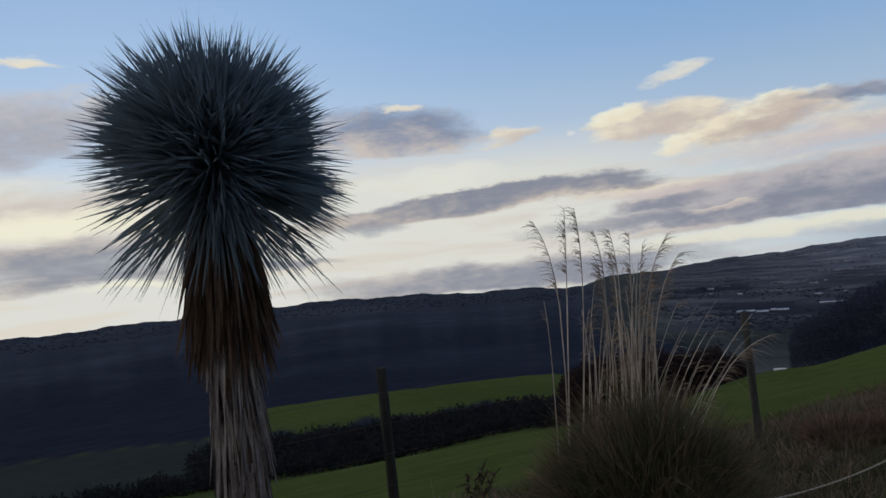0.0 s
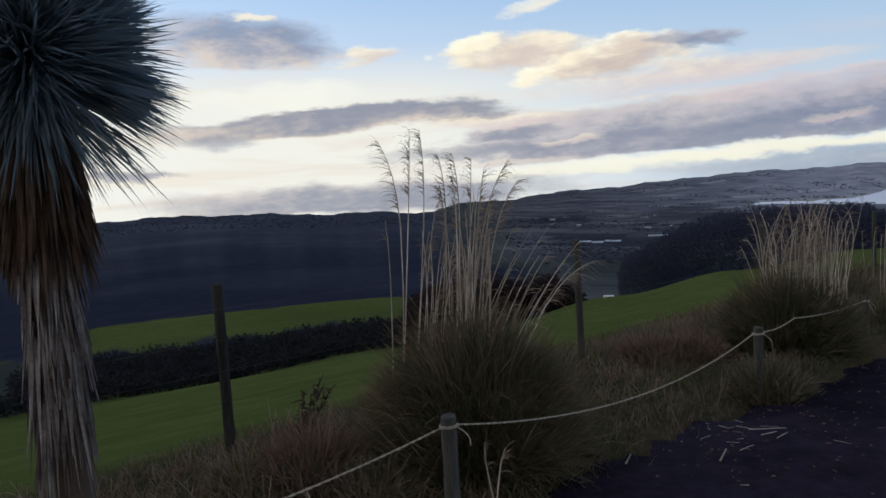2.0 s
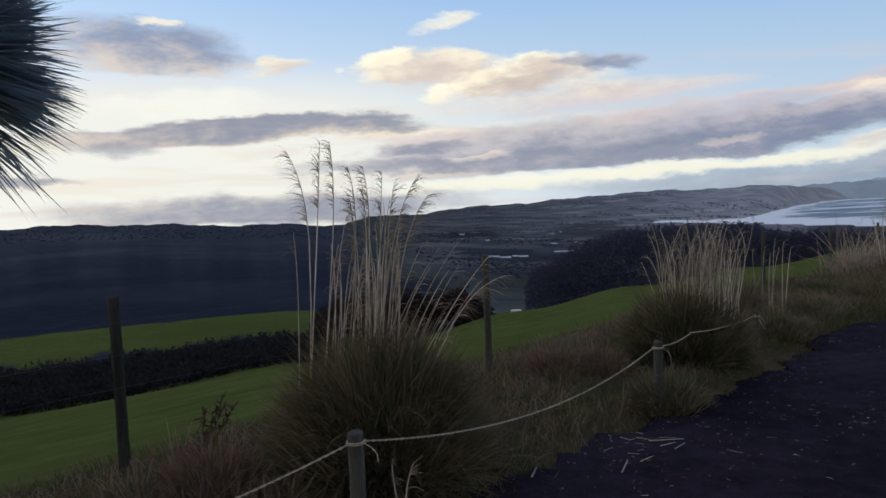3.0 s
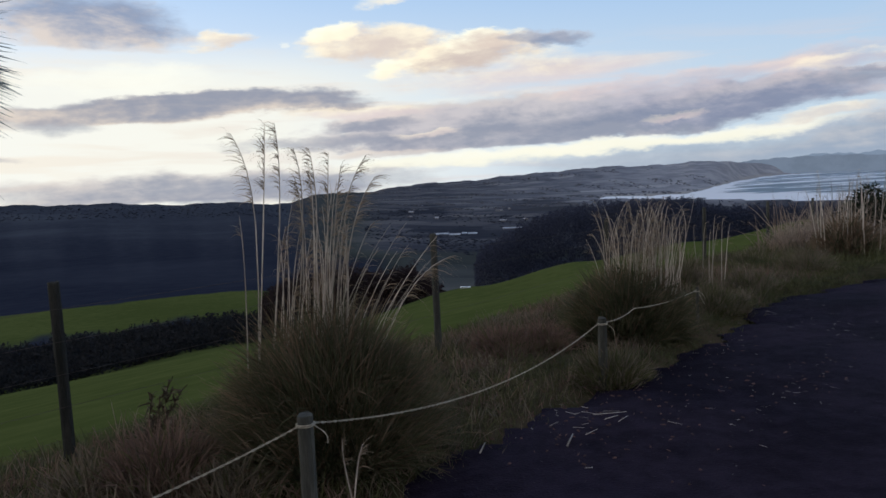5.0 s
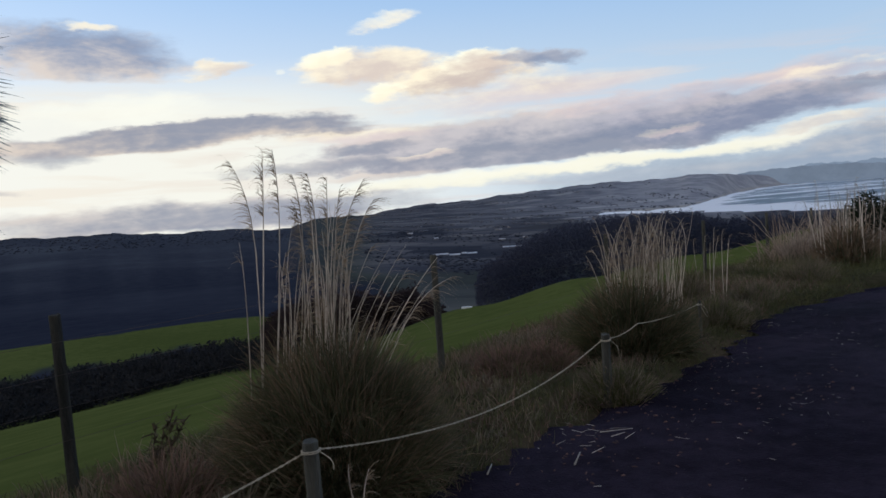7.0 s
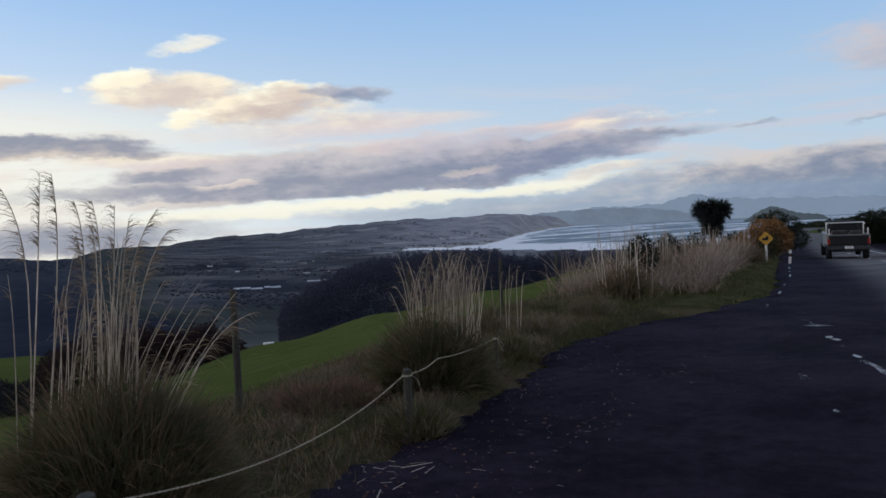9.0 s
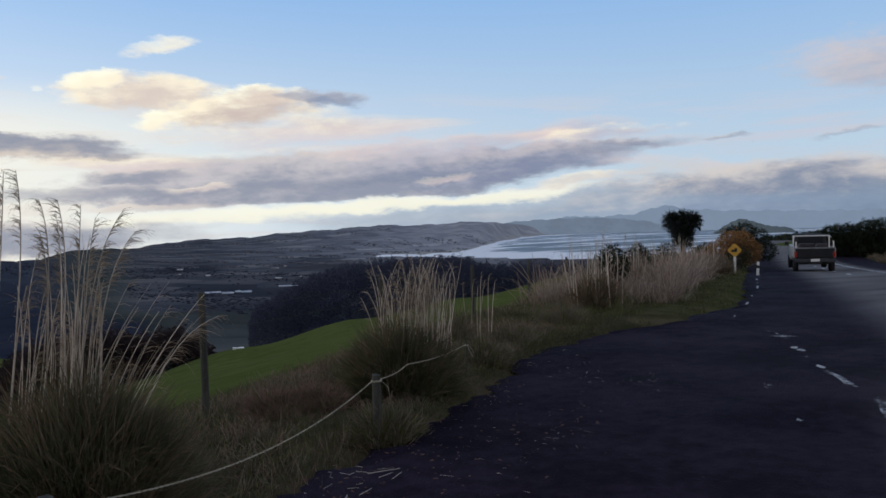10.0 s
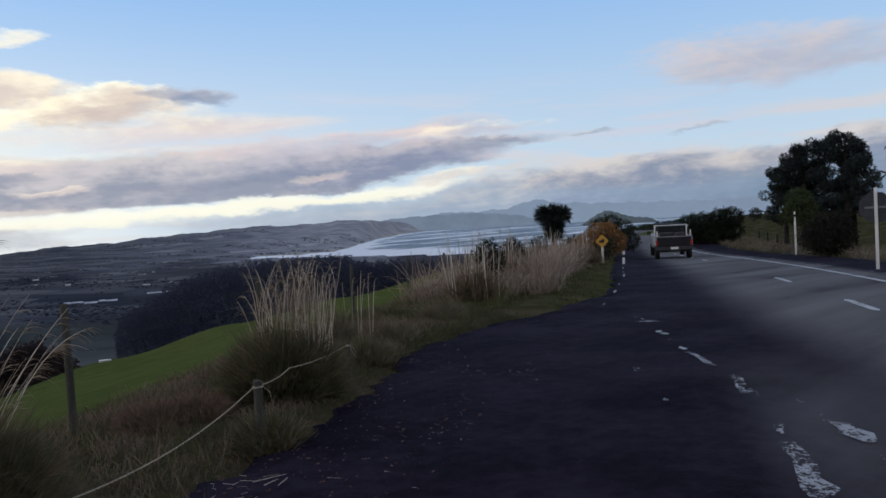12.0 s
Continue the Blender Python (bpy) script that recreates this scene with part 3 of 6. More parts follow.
def tube(points, radii, sides=7):
    """Corners and quads of a tube along points."""
    pts = np.asarray(points, float)
    way = np.gradient(pts, axis=0)
    way /= np.linalg.norm(way, axis=1)[:, None] + 1e-9
    ref = np.array([0.31, 0.17, 0.93]) if abs(way[0] @ np.array([0.31, 0.17, 0.93])) < 0.9 else np.array([1.0, 0, 0])
    a = np.cross(way, ref)
    a /= np.linalg.norm(a, axis=1)[:, None]
    b = np.cross(way, a)
    ang = np.linspace(0, 2 * np.pi, sides, endpoint=False)
    r = np.asarray(radii, float)[:, None, None]
    verts = pts[:, None] + r * (a[:, None] * np.cos(ang)[None, :, None] + b[:, None] * np.sin(ang)[None, :, None])
    n, quads = len(pts), []
    for i in range(n - 1):
        for j in range(sides):
            quads.append((i * sides + j, i * sides + (j + 1) % sides, (i + 1) * sides + (j + 1) % sides, (i + 1) * sides + j))
    return verts.reshape(-1, 3), quads


def tube_object(name, points, radii, mat, parent=None, sides=7, label="", caps=True):
    verts, quads = tube(points, radii, sides)
    faces = [tuple(q) for q in quads]
    if caps:
        n = len(points)
        faces += [tuple(range(sides))[::-1], tuple(range((n - 1) * sides, n * sides))]
    return mesh_object(name, verts, faces, mat, parent, label, smooth=sides > 5)


def blades(roots, ways, lengths, widths, droop, segs=3, rng=None, tip=0.12, sag=None):
    """Many tapered, bending leaf blades: arrays of corners and quads."""
    rng = rng or np.random.default_rng(1)
    n = len(roots)
    roots, ways = np.asarray(roots, float), np.asarray(ways, float)
    ways = ways / np.linalg.norm(ways, axis=1)[:, None]
    side = np.cross(ways, rng.normal(size=(n, 3)))
    side /= np.linalg.norm(side, axis=1)[:, None] + 1e-9
    t = np.linspace(0, 1, segs + 1)
    profile = np.interp(t, [0, 0.3, 0.75, 1], [0.75, 1.0, 0.7, tip])
    L, W, D = (np.broadcast_to(np.asarray(q, float), (n,)) for q in (lengths, widths, droop))
    down = np.array([0, 0, -1.0]) if sag is None else np.asarray(sag, float)
    mid = roots[:, None] + ways[:, None] * (L[:, None] * t)[:, :, None] + (down * (L * D)[:, None])[:, None] * (t ** 2)[None, :, None]
    off = side[:, None] * (W[:, None] * profile[None] / 2)[:, :, None]
    verts = np.stack([mid - off, mid + off], axis=2).reshape(-1, 3)
    k = (np.arange(n) * (segs + 1) * 2)[:, None] + (np.arange(segs) * 2)[None]
    quads = np.stack([k, k + 1, k + 3, k + 2], axis=-1).reshape(-1, 4)
    return verts, quads


def joined(pieces):
    verts, quads, base = [], [], 0
    for v, q in pieces:
        verts.append(np.asarray(v, float))
        quads.append(np.asarray(q) + base)
        base += len(v)
    return np.concatenate(verts), np.concatenate(quads)


def at_polar(azimuth, far):
    return far * math.sin(radians(azimuth)), far * math.cos(radians(azimuth))


# ================= the lie of the land =================
RS, RC = math.sin(radians(ROAD_AZ)), math.cos(radians(ROAD_AZ))
SEA = -68.4


def sm(a, b, x):
    t = np.clip((np.asarray(x, float) - a) / (b - a), 0, 1)
    return t * t * (3 - 2 * t)


def road_xy(s, n):
    """Along the road and to its left, to world x, y."""
    return s * RS - n * RC, s * RC + n * RS


def road_z(s):
    return -1.8 * sm(6, 68, s)


def verge_edge(s):
    """Left edge of the sealed pull-off."""
    return np.interp(s, [-40, -6, 3.2, 5.0, 5.6, 6.4, 7.3, 10, 11.4, 13.8, 16.6, 200], [1.2, 2.5, 2.62, 2.7, 2.42, 2.38, 2.5, 2.5, 1.97, 0.95, 0.2, 0.15])


FAR_R = [60, 75, 100, 140, 165, 300, 700, 1500, 2500, 3600, 4900]
FAR_AZ = [-180, -70, -40, -12, 3, 10, 20, 28, 36, 44, 50, 55, 66, 90, 180]
FAR_EL = np.array([float(v) for v in """
 -1.6 -1.3 -1.0 -0.7 -0.6 -0.4 -0.3 -0.2 0.0 0.1 0.1
 -8.0 -8.0 -7.0 -6.0 -6.0 -5.0 -3.0 -0.8 -0.6 -0.6 -0.6
 -13.6 -11.6 -9.9 -8.6 -9.1 -7.4 -4.0 -1.1 -1.6 -2.0 -2.0
 -13.3 -11.3 -9.3 -7.7 -8.3 -7.0 -3.6 -0.7 -1.3 -2.0 -2.0
 -11.7 -10.5 -9.0 -7.5 -8.2 -7.0 -4.0 -1.25 -1.5 -2.0 -2.0
 -10.3 -10.8 -10.0 -9.0 -9.0 -7.2 -4.6 -2.2 -1.3 -0.9 -1.5
 -8.25 -10.4 -11.5 -11.0 -10.0 -8.0 -5.0 -2.5 -1.5 -0.33 -0.6
 -6.65 -8.8 -11.0 -11.0 -10.0 -8.0 -5.0 -2.5 -1.5 0.15 -0.3
 -5.35 -7.4 -10.0 -10.0 -9.5 -7.5 -5.0 -2.5 -1.6 0.25 0.0
 -3.9 -5.7 -8.0 -8.5 -8.5 -7.0 -4.9 -2.8 -1.7 -0.4 0.18
 -3.2 -4.2 -5.5 -7.0 -7.5 -7.0 -4.9 -2.8 -1.7 -0.9 -0.3
 -3.0 -2.6 -2.0 -1.8 -2.6 -6.5 -4.9 -2.8 -1.7 -1.1 -0.85
 -2.5 -1.8 -1.1 -0.85 -1.2 -4.0 -4.5 -2.8 -1.7 -1.1 -0.85
 -2.2 -1.8 -1.4 -1.1 -1.0 -0.8 -0.8 -0.8 -0.6 -0.4 -0.2
 -1.6 -1.3 -1.0 -0.7 -0.6 -0.4 -0.3 -0.2 0.0 0.1 0.1
""".split()]).reshape(len(FAR_AZ), len(FAR_R))


def ground_z(x, y):
    """Height of the ground; works on arrays."""
    x, y = np.asarray(x, float), np.asarray(y, float)
    s, n = x * RS + y * RC, -x * RC + y * RS
    r, azim = np.hypot(x, y), np.degrees(np.arctan2(x, y))
    bank = n - verge_edge(s)
    near = road_z(s) - 0.226 * np.logaddexp(0, (n - 4.6) * 3) / 3
    near = near + 0.05 * sm(0.0, 0.6, bank) * sm(4.0, 1.5, n) - 0.07 * sm(0.25, -0.1, bank) * sm(-9.5, -8.5, n)
    near = near - 0.12 * np.maximum(-9.5 - n, 0) * sm(-9.5, -12, n) * sm(40, 10, np.abs(n))
    lr = np.log(np.clip(r, FAR_R[0], FAR_R[-1]))
    cols = np.interp(azim, FAR_AZ, np.arange(len(FAR_AZ)))
    rows_ = np.interp(lr, np.log(FAR_R), np.arange(len(FAR_R)))
    c0 = np.clip(cols.astype(int), 0, len(FAR_AZ) - 2)
    r0 = np.clip(rows_.astype(int), 0, len(FAR_R) - 2)
    fc, fr = cols - c0, rows_ - r0
    fc = fc * fc * (3 - 2 * fc)
    e = ((1 - fc) * ((1 - fr) * FAR_EL[c0, r0] + fr * FAR_EL[c0, r0 + 1]) + fc * ((1 - fr) * FAR_EL[c0 + 1, r0] + fr * FAR_EL[c0 + 1, r0 + 1]))
    wob = 0.06 * np.sin(azim * 0.9) + 0.035 * np.sin(azim * 2.3 + 1.0) + 0.02 * np.sin(azim * 5.1 + 2) + 0.012 * np.sin(azim * 11.7) + 0.01 * np.sin(azim * 19.3 + r * 0.004)
    e = e + wob * sm(0.7, 1.0, r / np.interp(azim, [4, 13], [1500, 3600]))
    far = EYE + r * np.tan(np.radians(e))
    a = np.interp(azim, [-180, 47, 54, 180], [44, 44, 88, 88])
    b = np.interp(azim, [-180, 47, 54, 180], [60, 60, 112, 112])
    t = np.clip((r - a) / (b - a), 0, 1)
    t = t * t * (3 - 2 * t)
    z = near * (1 - t) + far * t
    z = np.where((r > 1250) & (azim > 20) & (azim < 100), np.maximum(z, SEA + 2.5), z)
    inland = sm(0, 700, r - shore_far(azim)) * 0.97 + 0.03
    z = np.where((r > shore_far(azim)) & (azim > 30) & (azim < 60), SEA + 2.5 + (z - SEA - 2.5) * inland, z)
    return np.where(sea_mask(azim, r) > 0, np.minimum(z, SEA - 3 * sea_mask(azim, r)), z)


def shore_near(azim):
    return 70 / np.tan(np.radians(np.interp(azim, [29, 33, 36, 44, 60], [2.12, 2.3, 2.42, 2.75, 2.9])))


def shore_far(azim):
    base = np.interp(azim, [28.9, 29.6, 33, 35.6, 37, 39, 40.4, 42, 43.5, 44.5], [1800, 2000, 1970, 2085, 2500, 3500, 4200, 4650, 4850, 12000])
    return base + sm(34, 37, azim) * (40 * np.sin(azim * 4.1) + 25 * np.sin(azim * 9.7 + 1))


def sea_mask(azim, r):
    inside = np.minimum(r - shore_near(azim), shore_far(azim) - r)
    return np.where((azim > 29) & (azim < 100), np.clip(inside / 25, 0, 1), 0)


def polar_sheet(angles, radii, height, name, mat):
    A, R = np.meshgrid(np.radians(angles), radii, indexing="ij")
    X, Y = R * np.sin(A), R * np.cos(A)
    Z = height(X, Y)
    verts = np.stack([X, Y, Z], -1).reshape(-1, 3)
    na, nr = A.shape
    i, j = np.meshgrid(np.arange(na - 1), np.arange(nr - 1), indexing="ij")
    k = (i * nr + j).ravel()
    quads = np.stack([k, k + 1, k + nr + 1, k + nr], -1)
    return quick_mesh(name, verts, quads, mat), X.ravel(), Y.ravel()


def layer(ob, name, values):
    ob.data.attributes.new(name, "FLOAT", "POINT").data.foreach_set("value", np.asarray(values, dtype=np.float32))


angles = np.concatenate([np.arange(-180, -46, 4.0), np.arange(-46, 84, 0.3), np.arange(84, 180.1, 4.0)])
radii = np.concatenate([[0.05], np.arange(0.6, 14, 0.35), np.geomspace(14, 4900, 130)])
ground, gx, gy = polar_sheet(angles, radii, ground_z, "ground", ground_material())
tagged(ground, "rolling green pasture falling to dark wooded hills", "ground", kind="structure")
ground.data.polygons.foreach_set("use_smooth", np.ones(len(ground.data.polygons), bool))
gr, ga = np.hypot(gx, gy), np.degrees(np.arctan2(gx, gy))
gs, gn = gx * RS + gy * RC, -gx * RC + gy * RS
wob = 6 * np.sin(ga * 0.8) + 4 * np.sin(ga * 2.1 + 1)
field_end = np.interp(ga, [-60, 0, 20, 40, 50], [64, 64, 64, 70, 80])
inner = np.interp(ga, [-23, -18], [73, 95])
outer = np.interp(ga, [-34, -27, -22, -19, -16.5], [128, 114, 101, 120, 147])
second_field = sm(-3, 3, gr + wob * 0.5 - inner) * sm(3, -3, gr + wob * sm(-24, -16, ga) - outer) * sm(9, 6, ga)
wood = sm(0, 6, gr - field_end) * (1 - second_field) * sm(56, 50, ga)
farm = sm(420, 620, gr) * sm(6, 14, ga)
farm = np.maximum(farm, sm(1200, 1500, gr) * sm(8, 14, ga))
farm = np.maximum(farm, 0.75 * sm(12, 16, ga) * sm(22.5, 20.5, ga) * sm(82, 95, gr))
layer(ground, "farm", farm)
# Haze mask: grows with distance to lighten the woods' colour.
layer(ground, "wood_haze", sm(350, 1300, gr + 90 * np.sin(ga * 1.1) + 50 * np.sin(ga * 3.3)))
# Masks for the painted haze: with distance, and stronger towards the bay.
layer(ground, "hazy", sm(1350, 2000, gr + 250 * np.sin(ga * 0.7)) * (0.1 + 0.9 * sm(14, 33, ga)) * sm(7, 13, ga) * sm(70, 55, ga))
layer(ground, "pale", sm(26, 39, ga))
# The 0.75 term puts shade on the second field's left end as wood colour.
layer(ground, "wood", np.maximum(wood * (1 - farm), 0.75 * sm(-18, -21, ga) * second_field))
layer(ground, "dry", sm(-0.5, -0.2, gn - verge_edge(gs)) * (1 - 0.35 * sm(12, 15, gs)) * sm(6.2, 4.8, gn) + sm(-7.6, -8.2, gn) * 0.8 * sm(400, 200, gr))
layer(ground, "sand", np.clip(1 - np.abs(gr - shore_far(ga)) / 120, 0, 1) * (ga > 29) * (ga < 47) * 0.8)

sea_angles, sea_radii = np.arange(28.5, 101, 0.5), np.geomspace(1350, 4900, 80)
sea, sx, sy = polar_sheet(sea_angles, sea_radii, lambda x, y: np.full_like(x, SEA), "sea", sea_material())
tagged(sea, "pale grey-blue bay with white surf lines", "sea", kind="structure")
sr, sa = np.hypot(sx, sy), np.degrees(np.arctan2(sx, sy))
layer(sea, "shallow", np.clip(1 - np.minimum(sr - shore_near(sa), shore_far(sa) - sr) / 500, 0, 1) + 0.5 * np.clip((40 - sa) / 4, 0, 1))


def far_range(name, label, span, far, profile, mat):
    """A hill range on the horizon: a ridge with a shallow sloping face, its height set to fit the camera's view."""
    a = np.arange(span[0], span[1] + 0.01, 0.12)
    top = EYE + far * np.tan(np.radians(profile(a)))
    rows_ = []
    for k in np.linspace(0, 1, 7):
        dist = far - 110 * (1 - k)
        z = SEA - 6 + (top - SEA + 6) * k ** 1.3 * (1 + 0.05 * np.sin(a * 7 + k * 5) * (1 - k))
        rows_.append(np.stack([dist * np.sin(np.radians(a)), dist * np.cos(np.radians(a)), z], -1))
    verts = np.stack(rows_, 1).reshape(-1, 3)
    i, j = np.meshgrid(np.arange(len(a) - 1), np.arange(6), indexing="ij")
    k = (i * 7 + j).ravel()
    ob = quick_mesh(name, verts, np.stack([k, k + 7, k + 8, k + 1], -1), mat)
    return tagged(ob, label, "hills", kind="structure")


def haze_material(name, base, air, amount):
    """Far land whose own surface glows faintly in the colour of evening haze."""
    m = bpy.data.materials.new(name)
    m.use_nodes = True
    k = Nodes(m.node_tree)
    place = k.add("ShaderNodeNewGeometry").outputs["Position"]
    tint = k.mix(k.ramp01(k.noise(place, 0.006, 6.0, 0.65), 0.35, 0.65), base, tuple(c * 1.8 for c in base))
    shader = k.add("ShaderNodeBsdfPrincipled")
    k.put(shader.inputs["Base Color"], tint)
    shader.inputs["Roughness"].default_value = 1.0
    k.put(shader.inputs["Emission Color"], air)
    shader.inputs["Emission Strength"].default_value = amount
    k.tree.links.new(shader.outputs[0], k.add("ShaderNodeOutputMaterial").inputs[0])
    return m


def mountain_line(a):
    ridge = np.interp(a, [40, 43, 43.8, 45, 48, 49.6, 50.4, 51.4, 54, 58, 62, 66, 72, 85], [0.1, 0.3, 0.5, 0.35, 0.45, 0.85, 1.1, 0.75, 0.55, 0.4, 0.3, 0.3, 0.35, 0.3])
    return ridge + 0.05 * np.sin(a * 3.1) + 0.03 * np.sin(a * 8.3)


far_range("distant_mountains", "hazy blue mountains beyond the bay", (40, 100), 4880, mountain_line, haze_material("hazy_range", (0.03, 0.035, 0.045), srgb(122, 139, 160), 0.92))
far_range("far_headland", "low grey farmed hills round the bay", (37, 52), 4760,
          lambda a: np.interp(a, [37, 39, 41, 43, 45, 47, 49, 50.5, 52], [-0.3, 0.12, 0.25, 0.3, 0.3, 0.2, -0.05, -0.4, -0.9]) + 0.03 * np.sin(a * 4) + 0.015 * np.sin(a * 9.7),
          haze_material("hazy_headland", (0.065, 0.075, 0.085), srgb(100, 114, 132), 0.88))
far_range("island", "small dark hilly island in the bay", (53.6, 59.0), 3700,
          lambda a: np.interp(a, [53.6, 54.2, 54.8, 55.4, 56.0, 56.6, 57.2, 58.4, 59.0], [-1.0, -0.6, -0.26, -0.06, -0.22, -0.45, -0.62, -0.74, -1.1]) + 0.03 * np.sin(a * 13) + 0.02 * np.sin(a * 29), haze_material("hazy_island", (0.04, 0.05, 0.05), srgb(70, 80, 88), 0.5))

# ================= road =================


def road_sheet():
    s = np.concatenate([np.arange(-40, -2, 0.5), np.arange(-2, 16, 0.08), np.arange(16, 30, 0.5), np.arange(30, 130, 2.0)])
    f = np.linspace(0, 1, 40)
    S, F = np.meshgrid(s, f, indexing="ij")
    left = verge_edge(S) + 0.10 * np.sin(S * 2.3) + 0.07 * np.sin(S * 5.9 + 1) + 0.05 * np.sin(S * 13.1) + 0.035 * np.sin(S * 23.7 + 2) + 0.03 * np.sin(S * 41.3)
    N = -8.2 + (left + 8.2) * F
    X, Y = road_xy(S, N)
    Z = road_z(S) + 0.015 - 0.05 * sm(0.06, 0.0, F) - 0.05 * sm(0.985, 1.0, F) + 0.004 * np.sin(S * 1.7 + N * 2.1)
    verts = np.stack([X, Y, Z], -1).reshape(-1, 3)
    i, j = np.meshgrid(np.arange(len(s) - 1), np.arange(len(f) - 1), indexing="ij")
    k = (i * len(f) + j).ravel()
    ob = quick_mesh("road", verts, np.stack([k, k + len(f), k + len(f) + 1, k + 1], -1), road_material())
    edge = np.interp(S, [-40, 3, 8, 12, 20, 130], [-1.1, -1.1, -0.8, -0.3, -0.2, -0.2])
    layer(ob, "lane", np.maximum(sm(-1.1, -2.5, N - edge * 0.6) * sm(-6.0, -5.5, N), 0.45 * sm(-0.7, -1.3, N) * sm(9.5, 6.0, S) * sm(-6.0, -5.5, N)).ravel())
    return tagged(ob, "dark chip-seal road with a sealed pull-off", "road", kind="structure")


road_sheet()


def paint_patch(s0, n0, s1, n1, wide, rng, ragged=0.25, mat="line"):
    """A worn dab of road paint, lying just proud of the seal."""
    count = max(3, int(math.hypot(s1 - s0, n1 - n0) / 0.16))
    left, right = [], []
    for i in range(count + 1):
        t = i / count
        s, n = s0 + (s1 - s0) * t, n0 + (n1 - n0) * t
        pinch = 0.55 if i in (0, count) else 1.0
        a = wide * pinch * (0.5 + rng.uniform(-ragged, ragged))
        b = wide * pinch * (0.5 + rng.uniform(-ragged, ragged))
        z = float(road_z(s)) + 0.026
        left.append((*road_xy(s + rng.uniform(-0.03, 0.03), n + a), z))
        right.append((*road_xy(s + rng.uniform(-0.03, 0.03), n - b), z))
    verts = left + right
    m = count + 1
    return mesh_object("paint_dab", verts, [(i, m + i, m + i + 1, i + 1) for i in range(count)], MAT[mat])


def road_line(name, label, pieces, wide, ragged=0.25, mat="line"):
    rng = random.Random(len(pieces) + 7)
    root = tagged(empty(name), label, "road marking", kind="structure")
    for s0, n0, s1, n1, *own in pieces:
        paint_patch(s0, n0, s1, n1, own[0] if own else wide, rng, ragged, mat).parent = root


def edge_n(s):
    return float(np.interp(s, [4.4, 5.2, 6.2, 7.4, 8.2, 8.8, 10.1, 11.4, 13.4, 16, 22, 34, 90], [-1.0, -1.02, -1.06, -0.97, -0.83, -0.67, -0.5, -0.36, 0.3, 0.1, -0.15, -0.2, -0.4]))


def edge_dabs(runs):
    return [(s0, edge_n(s0), s1, edge_n(s1), wide) for s0, s1, wide in runs]


road_line("edge_line", "broken, worn white edge line on the road", edge_dabs(
    [(2.6, 3.9, 0.10), (4.3, 5.3, 0.17), (5.5, 5.8, 0.06), (6.1, 7.45, 0.15), (7.5, 8.75, 0.085), (9.5, 9.65, 0.05)]), 0.10, 0.34)
road_line("far_edge_line", "white flecks left of an edge line", edge_dabs(
    [(8.8, 9.0, 0.07), (9.95, 10.1, 0.13), (10.15, 10.3, 0.08), (10.95, 11.1, 0.10), (11.2, 11.35, 0.22), (11.45, 11.6, 0.14), (11.7, 11.8, 0.08), (13.5, 13.9, 0.035), (16.1, 16.8, 0.045), (18.4, 18.8, 0.03),
     (21.6, 23.0, 0.05), (24.5, 25.2, 0.05), (27.0, 28.4, 0.05)]), 0.10, 0.45, "line_flecks")
road_line("paint_smudge", "faint pale scuffs on the dark seal", [(7.6, -0.14, 7.85, -0.13, 0.07), (6.45, -0.34, 6.52, -0.33, 0.03), (4.74, 0.29, 4.9, 0.28, 0.05)], 0.08, 0.4)
road_line("old_edge_line", "ragged remains of an older white line", [(4.2, -1.56, 4.7, -1.54, 0.08), (4.9, -1.50, 5.15, -1.48, 0.07), (5.35, -1.52, 6.05, -1.42, 0.14), (6.2, -1.37, 6.5, -1.32, 0.05)], 0.13, 0.26)
road_line("centre_line", "white dashed centre line on the road", [(s, -3.52, s + 1.6, -3.52) for s in (6.2, 11.8, 17.4, 33.0, 38.6, 44.2, 49.8, 55.4, 61.0)], 0.12, 0.08, "line_kept")
road_line("right_edge_line", "white edge line beside the far verge", [(s, -5.12, s + 2.4, -5.12) for s in np.arange(4.0, 80, 2.5)], 0.13, 0.08, "line_kept")
road_line("shoulder_line", "faint pale line along the outer seal", [(s, -5.85, s + 2.2, -5.85) for s in np.arange(9.0, 44, 2.4)], 0.10, 0.2, "line")

# ================= cabbage tree beside the rope =================


def sphere_ways(rng, n, low, high):
    z = rng.uniform(low, high, n)
    a = rng.uniform(0, 2 * np.pi, n)
    q = np.sqrt(1 - z ** 2)
    return np.stack([q * np.cos(a), q * np.sin(a), z], -1)


